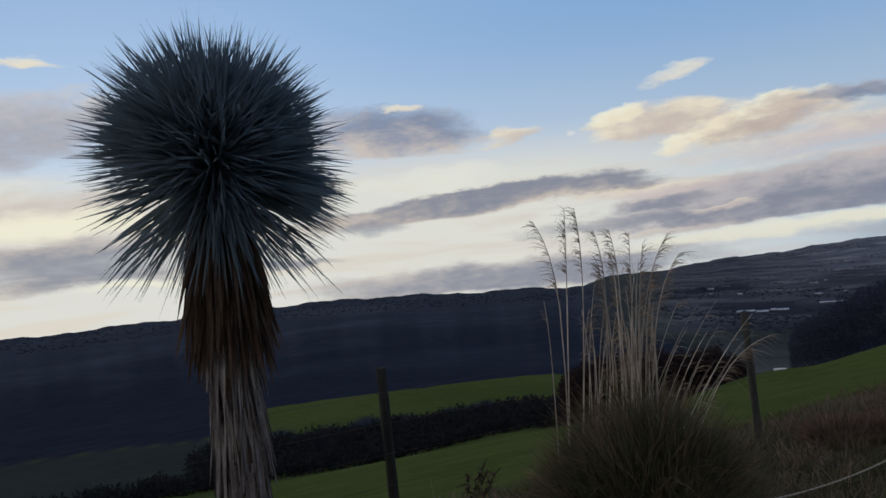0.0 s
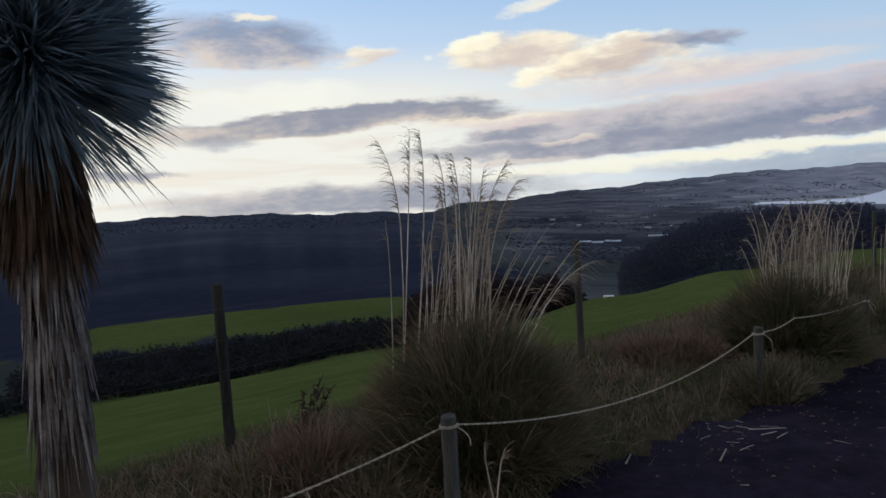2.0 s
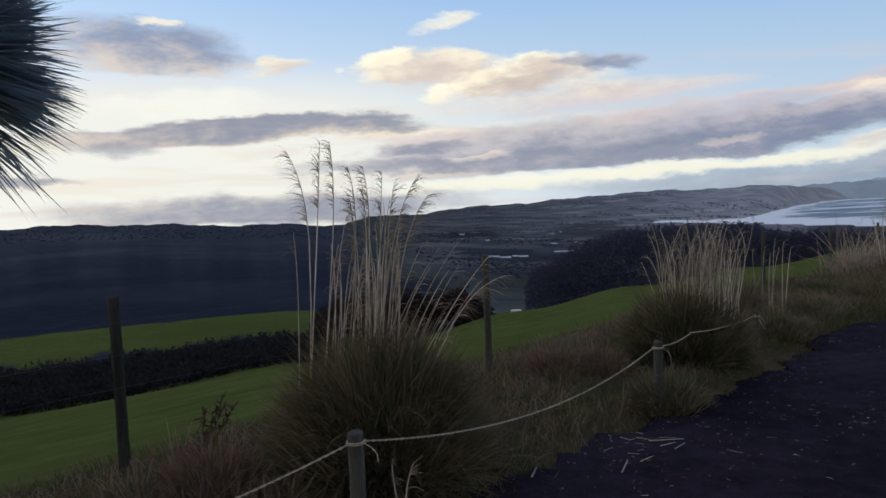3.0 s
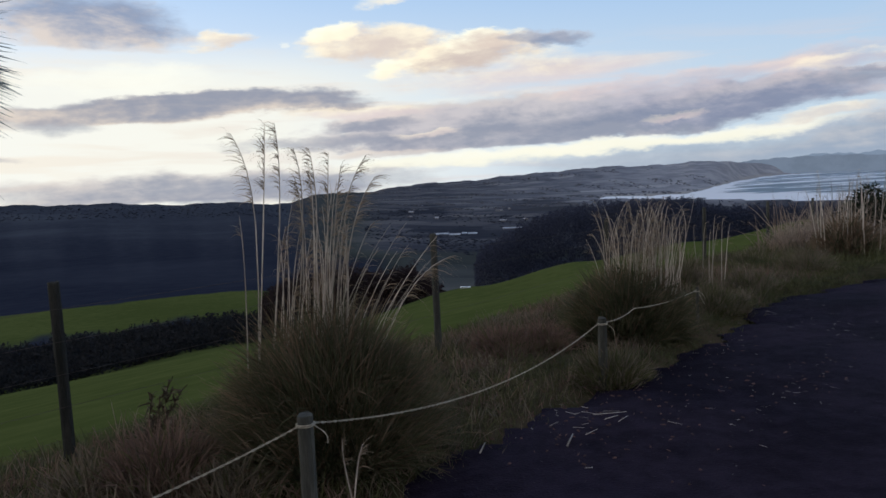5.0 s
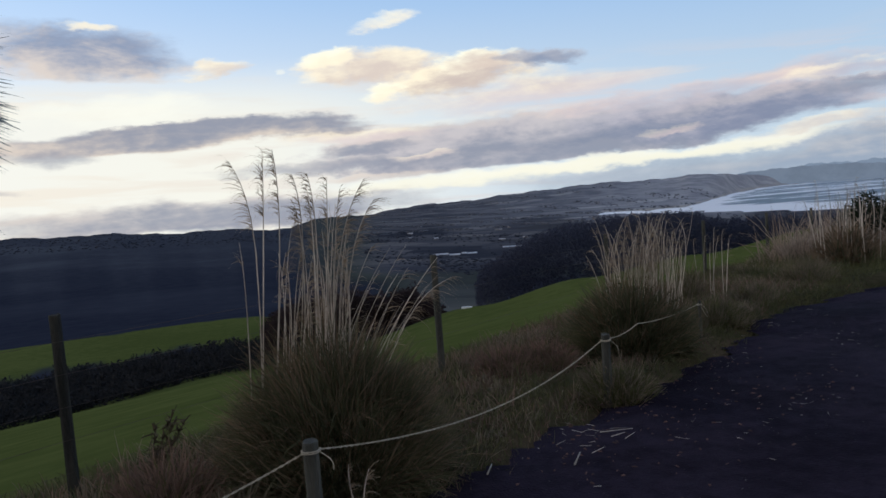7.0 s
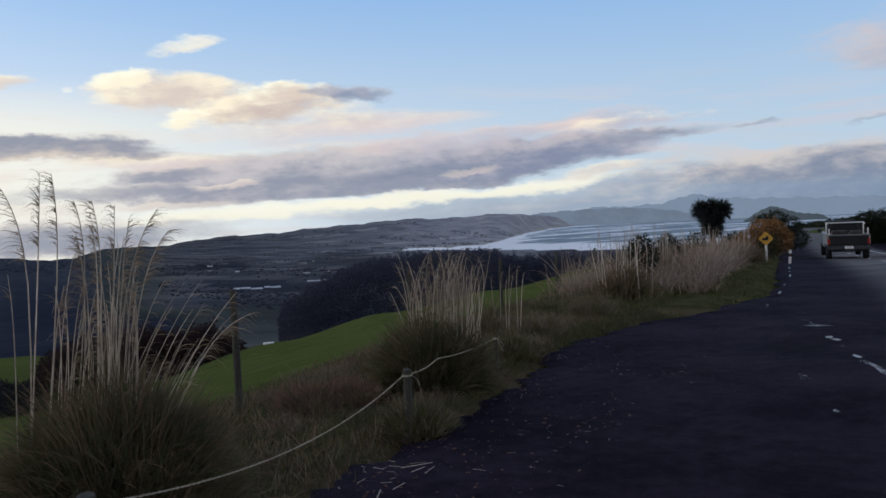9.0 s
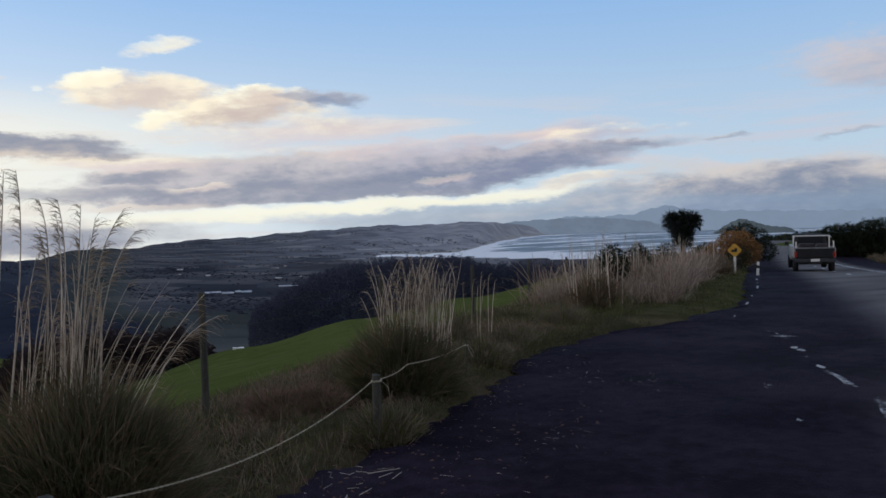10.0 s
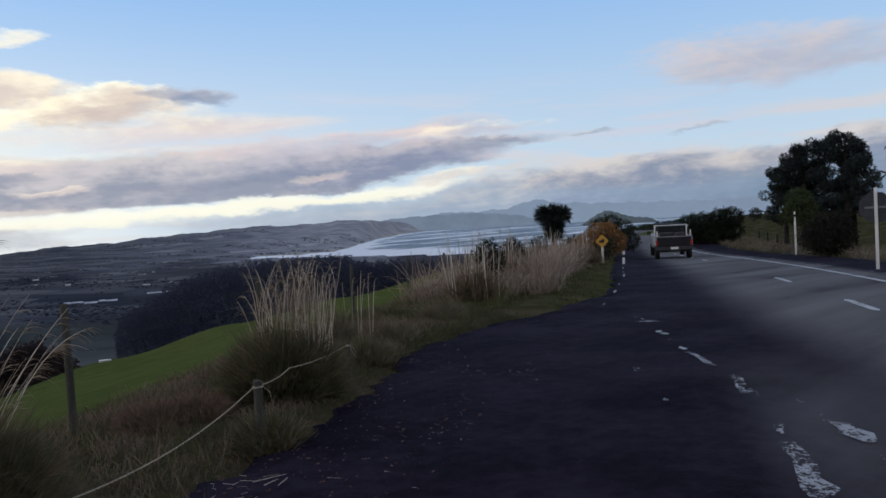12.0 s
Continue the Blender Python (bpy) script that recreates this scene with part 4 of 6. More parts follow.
def cabbage_tree(at, head_z, crown, trunk_r, label, leaves=1500, skirt=True, seed=1, heads=((0, 0, 0),), leaf=0.036):
    rng = np.random.default_rng(seed)
    base_z = float(ground_z(at[0], at[1]))
    tree = tagged(empty("cabbage_tree", (at[0], at[1], base_z)), label, "tree")
    top = head_z - base_z
    zs = np.linspace(-0.15, top + 0.05, 14)
    pts = np.stack([0.02 * np.sin(zs * 2), 0.02 * np.cos(zs * 1.7), zs], -1)
    tube_object("trunk", pts, trunk_r * (1.15 - 0.35 * zs / top) * (1 + 0.06 * np.sin(zs * 17)), MAT["bark"], tree, 12)
    def spiky(n, low, high, reach, root, drop, sag, clumped=0):
        """Leaves that fan out from loose roots round the top of the stem."""
        ways = sphere_ways(rng, n, low, high)
        if clumped:
            mid = rng.uniform(0, 2 * np.pi, clumped)[rng.integers(0, clumped, n)] + rng.normal(0, 0.12, n)
            flat = np.hypot(ways[:, 0], ways[:, 1])
            ways[:, 0], ways[:, 1] = flat * np.cos(mid), flat * np.sin(mid)
        core = np.array([0, 0, top]) + np.array(heads, float)[rng.integers(0, len(heads), n)]
        loose = rng.normal(0, 1, (n, 3)) * root * crown
        roots = core + loose + ways * crown * 0.08 + np.stack([np.zeros(n), np.zeros(n), rng.uniform(*drop, n) * crown], -1)
        lens = crown * rng.uniform(*reach, n) - 0.5 * np.sum(loose * ways, 1)
        return blades(roots, ways, lens, crown * leaf * rng.uniform(0.7, 1.2, n), rng.uniform(*sag, n), 4, rng, 0.05)

    if skirt:
        v, q = joined([spiky(leaves, -0.1, 1.0, (0.66, 0.94), 0.10, (-0.10, 0.04), (0.0, 0.05)),
                       spiky(leaves // 6, -0.2, 1.0, (0.92, 1.08), 0.07, (-0.12, 0.02), (0.0, 0.06), 40),
                       spiky(leaves // 7, -0.45, -0.02, (0.86, 1.08), 0.06, (-0.24, -0.08), (0.03, 0.16), 20),
                       spiky(leaves // 14, -0.7, -0.3, (0.62, 0.98), 0.03, (-0.46, -0.22), (0.1, 0.4), 13)])
    else:
        v, q = spiky(leaves, -0.72, 1.0, (0.82, 1.06), 0.06, (-0.25, 0.12), (0.02, 0.25))
    quick_mesh("crown", v, q, MAT["leaf_dark" if skirt else "pine"], tree)
    if skirt:
        n = 1100
        a, h = rng.uniform(0, 2 * np.pi, n), rng.uniform(-1.28, -0.28, n) * crown
        girth = 0.085 + 0.045 * np.exp(-((h / crown + 0.95) / 0.35) ** 2)
        roots = np.stack([girth * np.cos(a), girth * np.sin(a), top + h], -1)
        out = 0.27 * rng.uniform(0.2, 1.2, n) * np.where(h < -0.6 * crown, 1.0, 0.7)
        ways = np.stack([out * np.cos(a), out * np.sin(a), np.full(n, -1.0) + rng.uniform(-0.1, 0.35, n)], -1) + rng.normal(0, 0.08, (n, 3))
        v, q = blades(roots, ways, crown * rng.uniform(0.25, 0.55, n), crown * 0.04, rng.uniform(0.15, 0.6, n), 4, rng, 0.1)
        quick_mesh("dead_leaf_skirt", v, q, MAT["leaf_dead"], tree, "brown dead leaves hanging below the crown")
        n = 640
        a, h = rng.uniform(0, 2 * np.pi, n), rng.uniform(0.35, top - crown * 1.5, n)
        roots = np.stack([(trunk_r + 0.02) * np.cos(a), (trunk_r + 0.02) * np.sin(a), h + 0.25], -1)
        ways = np.stack([0.10 * np.cos(a), 0.10 * np.sin(a), np.full(n, -1.0)], -1) + rng.normal(0, 0.05, (n, 3))
        v, q = blades(roots, ways, rng.uniform(0.10, 0.36, n), rng.uniform(0.008, 0.02, n), 0.12, 3, rng, 0.2)
        quick_mesh("leaf_sheath", v, q, MAT["leaf_grey"], tree, "grey weathered leaf strips on the trunk")
    return tree


cabbage_tree(at_polar(-19.95, 3.7), 2.30, 0.56, 0.075, "tall cabbage tree with a spiky dark round crown", 3600, True, 1, leaf=0.023)
cabbage_tree(at_polar(51.5, 45), 1.32, 0.64, 0.16, "small dark cabbage tree standing in dry roadside grass", 4200, False, 2, ((-0.46, 0.28, 0.22), (0.46, -0.3, 0.20), (0.05, 0, 0.3), (-0.18, 0.1, -0.2), (0.22, 0, -0.25), (0.02, 0, -0.6), (0.05, 0, -0.85)), 0.06)

# ================= toetoe clumps =================


def reed(parent, rng, base, tip, bend, plume_len, thick, threads, swing):
    """One flower stalk with its drooping plume."""
    base, tip, bend = np.array(base), np.array(tip), np.array(bend)
    t = np.array([0, 0.25, 0.5, 0.7, 0.8, 0.87, 0.92, 0.96, 1.0])[:, None]
    pts = base + (tip - base) * t + bend * t ** 6
    radii = thick * np.linspace(1.0, 0.35, 9)
    stem = tube_object("stalk", pts, radii, MAT["stalk"], parent, 5, caps=False)
    if threads:
        along = rng.uniform(1 - plume_len, 1.0, threads)
        roots = np.stack([np.interp(along, t[:, 0], pts[:, i]) for i in range(3)], -1)
        stem_way = pts[-1] - pts[-3]
        stem_way = stem_way / np.linalg.norm(stem_way)
        ways = stem_way * 0.9 + np.array([swing[0], swing[1], 0.1]) * rng.uniform(0.2, 1.0, (threads, 1)) + rng.normal(0, 0.16, (threads, 3))
        v, q = blades(roots, ways, rng.uniform(0.04, 0.15, threads), 0.004, rng.uniform(0.35, 1.2, threads), 3, rng, 0.3)
        tagged(quick_mesh("plume", v, q, MAT["plume"], stem), kind="stuff")
    return stem


def tussock(name, at, label, wide, high, green, dry, category="grass clump", seed=1, mats=("tussock", "tussock_dry"), blade=0.009):
    """A tussock of arching blades, green below and dry above."""
    rng = np.random.default_rng(seed)
    z0 = float(ground_z(at[0], at[1]))
    clump = tagged(empty(name, (at[0], at[1], z0)), label, category)
    for key, n, mat, lift in (("foliage", green, mats[0], 1.0), ("dry_foliage", dry, mats[1], 1.08)):
        if not n:
            continue
        a, q = rng.uniform(0, 2 * np.pi, n), np.sqrt(rng.uniform(0, 1, n))
        lift_off = np.where(rng.uniform(0, 1, n) < 0.65, rng.uniform(0, 0.62, n) * np.sqrt(1 - 0.8 * q ** 2), 0.0) * high * lift
        roots = np.stack([0.48 * wide * q * np.cos(a), 0.48 * wide * q * np.sin(a), lift_off - 0.03], -1)
        out = q * 0.75 + rng.normal(0, 0.22, n)
        ways = np.stack([out * np.cos(a), out * np.sin(a), np.ones(n)], -1) + rng.normal(0, 0.25, (n, 3))
        size = high * lift * rng.uniform(0.3, 0.62, n) * (1.25 - 0.45 * q) * np.where(lift_off > 0, 0.85, 1.2)
        v, f = blades(roots, ways, size, blade * rng.uniform(0.6, 1.5, n), rng.uniform(0.0, 0.5, n) * (0.4 + q), 3, rng)
        quick_mesh(key, v, f, MAT[mat], clump)
    return clump


def right_of_view(azimuth):
    return np.array([math.cos(radians(azimuth)), -math.sin(radians(azimuth)), 0])


def big_toetoe():
    a0, d0 = 8.7, 4.5
    at = at_polar(a0, d0)
    rng = np.random.default_rng(11)
    clump = tussock("toetoe", at, "tall toetoe clump with pale stalks and drooping plumes", 0.98, 0.96, 19000, 7000, "grass clump", 12, blade=0.0045)
    z0 = clump.location.z
    across = right_of_view(a0)
    ahead = np.array([math.sin(radians(a0)), math.cos(radians(a0)), 0])
    # tall stalks: sideways offset of foot and of tip, height of tip, how far the head nods
    tall = [(-0.43, -0.31, 1.96, -0.13), (-0.445, -0.27, 1.94, -0.01), (-0.38, -0.15, 1.97, -0.06), (-0.26, -0.02, 1.85, -0.09), (-0.145, 0.045, 1.83, -0.07), (-0.12, 0.0, 1.74, -0.04),
            (-0.04, 0.07, 1.76, 0.0), (-0.02, 0.10, 1.70, 0.03), (-0.07, 0.15, 1.80, 0.11), (0.03, 0.20, 1.68, 0.12), (-0.20, -0.06, 1.62, -0.05)]
    for foot, tip, z, nod in tall:
        deep = rng.uniform(0.0, 0.25)
        swing = across * (1 if nod > 0 else -1) + ahead * rng.uniform(-0.4, 0.4)
        bend = across * nod * 1.25 + np.array([0, 0, -0.6 * abs(nod)])
        reed(clump, rng, across * foot + ahead * deep, across * tip + ahead * deep * 1.2 + np.array([0, 0, z - z0]), bend, rng.uniform(0.20, 0.27), 0.0046, 70, swing)
    reed(clump, rng, across * -0.48, across * -0.42 + np.array([0, 0, 1.42 - z0]), across * -0.03, 0.1, 0.004, 6, -across)
    # the thicket of upright stalks
    for i in range(46):
        foot = rng.uniform(-0.38, 0.10) if i < 34 else rng.normal(0.0, 0.06)
        deep = rng.uniform(0.0, 0.3)
        swing = across * rng.choice([-1, 1]) + ahead * rng.uniform(-0.5, 0.5)
        reed(clump, rng, across * foot + ahead * deep, across * (foot * 0.85 + 0.10 + rng.normal(0, 0.03)) + ahead * deep + np.array([0, 0, rng.uniform(0.95, 1.5) + (0.1 if i >= 34 else 0.0)]),
             swing * 0.04, 0.2, rng.uniform(0.0024, 0.0042), 8 if i % 3 else 30, swing)
    # stalks blown over to one side
    for foot, tip, rise in ((-0.155, 0.263, 1.35), (-0.18, 0.30, 1.20), (-0.28, 0.365, 1.34), (-0.22, 0.449, 1.36), (-0.1, 0.40, 1.18), (-0.05, 0.471, 1.21), (0.0, 0.52, 1.12), (-0.12, 0.633, 1.27),
                            (0.05, 0.60, 1.08), (-0.1, 0.678, 1.13), (0.0, 0.35, 1.05), (0.02, 0.45, 0.98), (-0.05, 0.22, 1.12)):
        deep = rng.uniform(-0.02, 0.3)
        swing = across + ahead * rng.uniform(-0.4, 0.4)
        reed(clump, rng, across * foot + ahead * deep, across * tip + ahead * deep * 1.3 + np.array([0, 0, rise - z0]),
             swing * 0.05 + np.array([0, 0, -0.03]), 0.45, rng.uniform(0.0026, 0.0038), 11, swing)
    for foot, tip, rise, nod in ((0.05, 0.60, 1.22, 0.15),):
        reed(clump, rng, across * foot, across * tip + np.array([0, 0, rise + nod * 0.2 - z0]), across * nod + np.array([0, 0, -nod * 0.9]), 0.3, 0.0042, 60, across)


def small_toetoe():
    a0, d0 = 31.0, 7.5
    rng = np.random.default_rng(21)
    clump = tussock("toetoe", at_polar(a0, d0), "toetoe clump with short stripped flower stalks", 0.98, 0.78, 12000, 2600, "grass clump", 22, blade=0.006)
    across, ahead = right_of_view(a0), np.array([math.sin(radians(a0)), math.cos(radians(a0)), 0])
    for i in range(86):
        foot, deep = rng.uniform(-0.26, 0.48), rng.uniform(-0.05, 0.3)
        lean = rng.normal(0.02, 0.09)
        swing = across * rng.choice([-1, 1]) + ahead * rng.uniform(-0.5, 0.5)
        reed(clump, rng, across * foot * 0.8 + ahead * deep, across * (foot + lean) + ahead * deep + np.array([0, 0, rng.uniform(0.86, 1.30)]),
             swing * rng.uniform(0.02, 0.14), 0.4, rng.uniform(0.003, 0.005), 20, swing)


big_toetoe()
small_toetoe()

# ================= rope barrier =================


def round_post(name, at, high, radius, label, group, parent=None, lean=(0, 0), mat="post", sunk=0.3):
    rng = np.random.default_rng(int(abs(at[0] * 97 + at[1] * 31)) + 3)
    sides, levels = 12, 9
    z0 = float(ground_z(at[0], at[1]))
    zs = np.concatenate([[-sunk], np.linspace(0, high - 0.012, levels - 2), [high]])
    verts = []
    for i, z in enumerate(zs):
        r = radius * (1.0 - 0.06 * z / high) * (0.97 if i == len(zs) - 1 else 1)
        for j in range(sides):
            q = 2 * np.pi * j / sides
            rr = r * (1 + rng.normal(0, 0.025))
            verts.append((rr * math.cos(q) + lean[0] * max(z, 0), rr * math.sin(q) + lean[1] * max(z, 0), z + (rng.normal(0, 0.004) if i == len(zs) - 1 else 0)))
    faces = [(i * sides + j, i * sides + (j + 1) % sides, (i + 1) * sides + (j + 1) % sides, (i + 1) * sides + j) for i in range(len(zs) - 1) for j in range(sides)]
    faces.append(tuple((len(zs) - 1) * sides + j for j in range(sides)))
    ob = mesh_object(name, verts, faces, MAT[mat], parent)
    ob.matrix_basis = pose(at[0], at[1], z0)
    if label:
        tagged(ob, label, "post", group)
    return ob


def twisted_rope(name, label, stops, sags, radius, parent=None):
    """Two strands twisted round one another through the stops, sagging between them."""
    line = []
    for (a, b), sag in zip(zip(stops, stops[1:]), sags):
        a, b = np.array(a), np.array(b)
        n = max(8, int(np.linalg.norm(b - a) / 0.012))
        for i in range(n):
            t = i / n
            p = a + (b - a) * t
            p[2] -= 4 * sag * t * (1 - t)
            line.append(p)
    line.append(np.array(stops[-1]))
    line = np.array(line)
    way = np.gradient(line, axis=0)
    way /= np.linalg.norm(way, axis=1)[:, None]
    a = np.cross(way, [0, 0, 1.0])
    a /= np.linalg.norm(a, axis=1)[:, None]
    b = np.cross(way, a)
    run = np.concatenate([[0], np.cumsum(np.linalg.norm(np.diff(line, axis=0), axis=1))]) * 2 * np.pi / 0.075
    rope = tagged(empty(name), label, "rope")
    for k in range(2):
        ph = run + k * np.pi
        strand = line + radius * 0.68 * (a * np.cos(ph)[:, None] + b * np.sin(ph)[:, None])
        tube_object("strand", strand, np.full(len(strand), radius * 0.6), MAT["rope"], rope, 5, caps=False)
    return rope


RP0, RP1, RP2, RP3 = at_polar(-26.0, 2.75), at_polar(6.75, 3.3), at_polar(29.2, 5.8), at_polar(35.9, 8.0)
for spot, top, thick in ((RP0, 0.45, 0.036), (RP1, 0.57, 0.036), (RP2, 0.46, 0.034), (RP3, 0.36, 0.016)):
    z0 = float(ground_z(*spot))
    carrier = round_post("rope_post", spot, top + 0.03 - z0, thick, "short weathered timber post carrying a rope", "rope barrier posts", mat="post_pale")
    turn = np.linspace(0, 4 * np.pi, 40)
    coil = np.stack([(thick + 0.004) * np.cos(turn), (thick + 0.004) * np.sin(turn), top - z0 - 0.022 + 0.016 * turn / (4 * np.pi)], -1)
    tube_object("lashing", coil, np.full(40, 0.0032), MAT["rope"], carrier, 5, "rope wound twice round the post top")
    tail = np.linspace(0, 1, 6)[:, None]
    tube_object("loose_end", np.array([thick, -0.01, top - z0 - 0.02]) * (1 - tail) + np.array([thick + 0.05, -0.03, top - z0 - 0.10]) * tail + np.array([0.02, 0, 0]) * np.sin(tail * 3.1), np.full(6, 0.0026), MAT["rope"], carrier, 5)
twisted_rope("rope", "pale twisted rope slung between short posts",
             [(*RP0, 0.40), (RP1[0], RP1[1] + 0.036, 0.55), (RP2[0], RP2[1] + 0.036, 0.45), (*at_polar(31.5, 6.5), 0.435), (*RP3, 0.36), (*at_polar(36.4, 8.1), 0.20)],
             [0.05, 0.165, 0.03, 0.03, 0.005], 0.0043)

_t = 0.62
_tie = np.array([*RP0, 0.40]) * (1 - _t) + np.array([RP1[0], RP1[1] + 0.036, 0.55]) * _t - np.array([0, 0, 4 * 0.05 * _t * (1 - _t)])
tagged(tube_object("rope_tie", [_tie + np.array([0.003 * k, 0, 0.006 - 0.012 * k]) for k in range(5)], np.full(5, 0.003), MAT["rope"], None, 5), "short frayed tie hanging from the rope", "rope")

# ================= wire fence =================


def wire_fence():
    fence = tagged(empty("fence"), "post and wire farm fence with weathered round posts", "fence")
    stops = []
    for s in (-5.8, -1.8, 2.2, 6.2, 10.2, 14.2, 18.3, 22.5, 27, 31.5, 36):
        n = 4.85 if s < 5 else 5.05
        x, y = road_xy(s, n)
        z0 = float(ground_z(x, y))
        high = 1.06 + 0.05 * math.sin(s * 3)
        if abs(s - 2.2) < 0.1:
            x, y = at_polar(-9.25, 5.25)
            high = 1.05 - float(ground_z(x, y))
        if abs(s - 6.2) < 0.1:
            x, y = at_polar(17.0, 7.2)
            high = 1.06 - float(ground_z(x, y))
        round_post("post", (x, y), high, 0.034 if abs(s - 6.2) < 0.1 else 0.036 if s > 0 else 0.045, "", "", fence, (0.008 * math.sin(s * 5), 0.01 * math.cos(s * 3)), "post_pale" if s > 6 else "post")
        stops.append((x, y, float(ground_z(x, y)), high))
    for k in range(5):
        pts = []
        for x, y, z0, high in stops:
            pts.append((x - 0.03, y - 0.055, z0 + 0.15 + k * (high - 0.25) / 4.3))
        tube_object("wire", pts, np.full(len(pts), 0.0011), MAT["wire"], fence, 4, caps=False)


wire_fence()

# ================= grasses of the verge =================


def grass_patch(name, label, count, area, high, mat, seed, blade=0.006, lean=0.35, category="grass", spread=0.0, droop=(0.1, 0.6)):
    """Loose blades over a stretch of verge: area gives s and n limits, taller in tufts."""
    rng = np.random.default_rng(seed)
    tufts = max(4, count // 45)
    ts, tn = rng.uniform(area[0], area[1], tufts), rng.uniform(area[2], area[3], tufts)
    if spread:
        ts = area[0] + (area[1] - area[0]) * rng.uniform(0, 1, tufts) ** spread
    size = rng.uniform(0.55, 1.3, tufts)
    pick = rng.integers(0, tufts, count)
    s, n = ts[pick] + rng.normal(0, 0.16, count) * size[pick], tn[pick] + rng.normal(0, 0.13, count) * size[pick]
    keep = n > verge_edge(s) + rng.uniform(-0.28, 0.15, count) if area[2] > -3 else np.ones(count, bool)
    s, n, pick = s[keep], n[keep], pick[keep]
    x, y = road_xy(s, n)
    roots = np.stack([x, y, ground_z(x, y) - 0.02], -1)
    m = len(x)
    ways = np.stack([rng.normal(0, lean, m), rng.normal(0, lean, m), np.ones(m)], -1)
    thick = blade * (1 + np.clip(np.hypot(x, y) - 8, 0, 60) * 0.05)
    v, q = blades(roots, ways, high * size[pick] * rng.uniform(0.5, 1.2, m), thick, rng.uniform(*droop, m), 3, rng)
    ob = quick_mesh(name, v, q, MAT[mat])
    return tagged(ob, label, category, kind="stuff")


grass_patch("verge_grass", "short green grass along the road verge", 36000, (-4, 16, 2.2, 5.4), 0.17, "grass", 31)
grass_patch("dry_verge_grass", "short dry brown grass along the road verge", 11000, (-4, 18, 2.7, 5.0), 0.24, "verge_dry", 32)
grass_patch("far_verge_grass", "green mown strip beside the road edge", 14000, (9, 45, 0.3, 3.2), 0.15, "grass", 33, 0.008)
grass_patch("tall_dry_grass", "tall dry tawny grass bank beside the road", 30000, (15.5, 46, 1.5, 4.3), 1.2, "grass_dry", 34, 0.008, 0.34, droop=(0.15, 0.8))
grass_patch("tall_green_grass", "tall green grass among dry roadside growth", 7000, (13, 40, 1.6, 4.6), 0.4, "grass", 35, 0.008, 0.25)
grass_patch("opposite_verge_grass", "dry tawny grass along the opposite verge", 20000, (14, 80, -14, -8.4), 0.8, "verge_dry", 37, 0.010, 0.5, droop=(0.3, 1.0))
grass_patch("opposite_green_grass", "rank green grass along the opposite verge", 6000, (12, 70, -13, -8.2), 0.35, "grass", 38, 0.010, 0.3)

grass_patch("low_verge_growth", "dark low weeds along the edge of the seal", 26000, (0, 12, 2.15, 3.3), 0.11, "grass", 39, 0.005, 0.5)
grass_patch("brown_verge_growth", "withered brown weeds behind the rope", 12000, (-2, 12, 2.6, 5.0), 0.20, "bracken", 40, 0.006, 0.4)

for i, (a, d, wide, high, g, dry, lab) in enumerate((
        (-3.5, 4.3, 0.60, 0.42, 400, 1500, "dry brown weed clump beside the fence"),
        (1.2, 4.0, 0.40, 0.26, 200, 700, "low dry grass clump behind the rope"),
        (-8.5, 4.4, 0.40, 0.28, 200, 600, "low dry grass clump behind the rope"),
        (15.2, 5.2, 0.45, 0.26, 300, 600, "dry brown grass clump beside the toetoe"),
        (22.0, 6.9, 0.62, 0.28, 500, 2200, "dry reddish-brown bracken-like clump"),
        (24.8, 7.0, 0.60, 0.30, 500, 1600, "dry reddish-brown bracken-like clump"),
        (29.8, 5.9, 0.55, 0.38, 1500, 900, "green and straw coloured tuft round a rope post"),
        (36.8, 8.9, 0.80, 0.36, 1800, 1200, "tawny tussock on the verge"),
        (39.5, 10.5, 0.70, 0.32, 600, 900, "tawny tussock on the verge"),
        (35.2, 10.5, 0.40, 0.62, 300, 500, "upright straw coloured tussock at the fence"),
        (43.0, 12.5, 0.80, 0.45, 500, 900, "tawny tussock on the verge"))):
    tussock("grass_tussock", at_polar(a, d), lab, wide, high, g, dry, "grass clump", 60 + i, ("grass", "bracken" if "bracken" in lab or "weed" in lab else "verge_dry"), 0.006)

# tall toetoe heads in the dry bank further along
for i, (a, d, wide, high, count) in enumerate(((45.5, 15, 1.0, 0.8, 22), (48.0, 19, 1.2, 0.95, 26), (49.6, 24, 1.3, 0.95, 24), (52.0, 28, 1.4, 1.0, 20), (53.6, 33, 1.4, 1.0, 16))):
    rng = np.random.default_rng(80 + i)
    clump = tussock("toetoe", at_polar(a, d), "dry tawny toetoe clump in the roadside bank", wide, high, 500, 1300, "grass clump", 90 + i, ("tussock", "tussock_dry"), 0.014)
    across, ahead = right_of_view(a), np.array([math.sin(radians(a)), math.cos(radians(a)), 0])
    for j in range(count):
        foot, deep = rng.uniform(-0.5, 0.5) * wide, rng.uniform(-0.4, 0.4) * wide
        swing = across * rng.choice([-1, 1]) + ahead * rng.uniform(-0.5, 0.5)
        reed(clump, rng, across * foot + ahead * deep, across * (foot * 1.1 + rng.normal(0, 0.06)) + ahead * deep + np.array([0, 0, rng.uniform(1.0, 1.5)]),
             swing * 0.05, 0.25, 0.008, 12, swing)

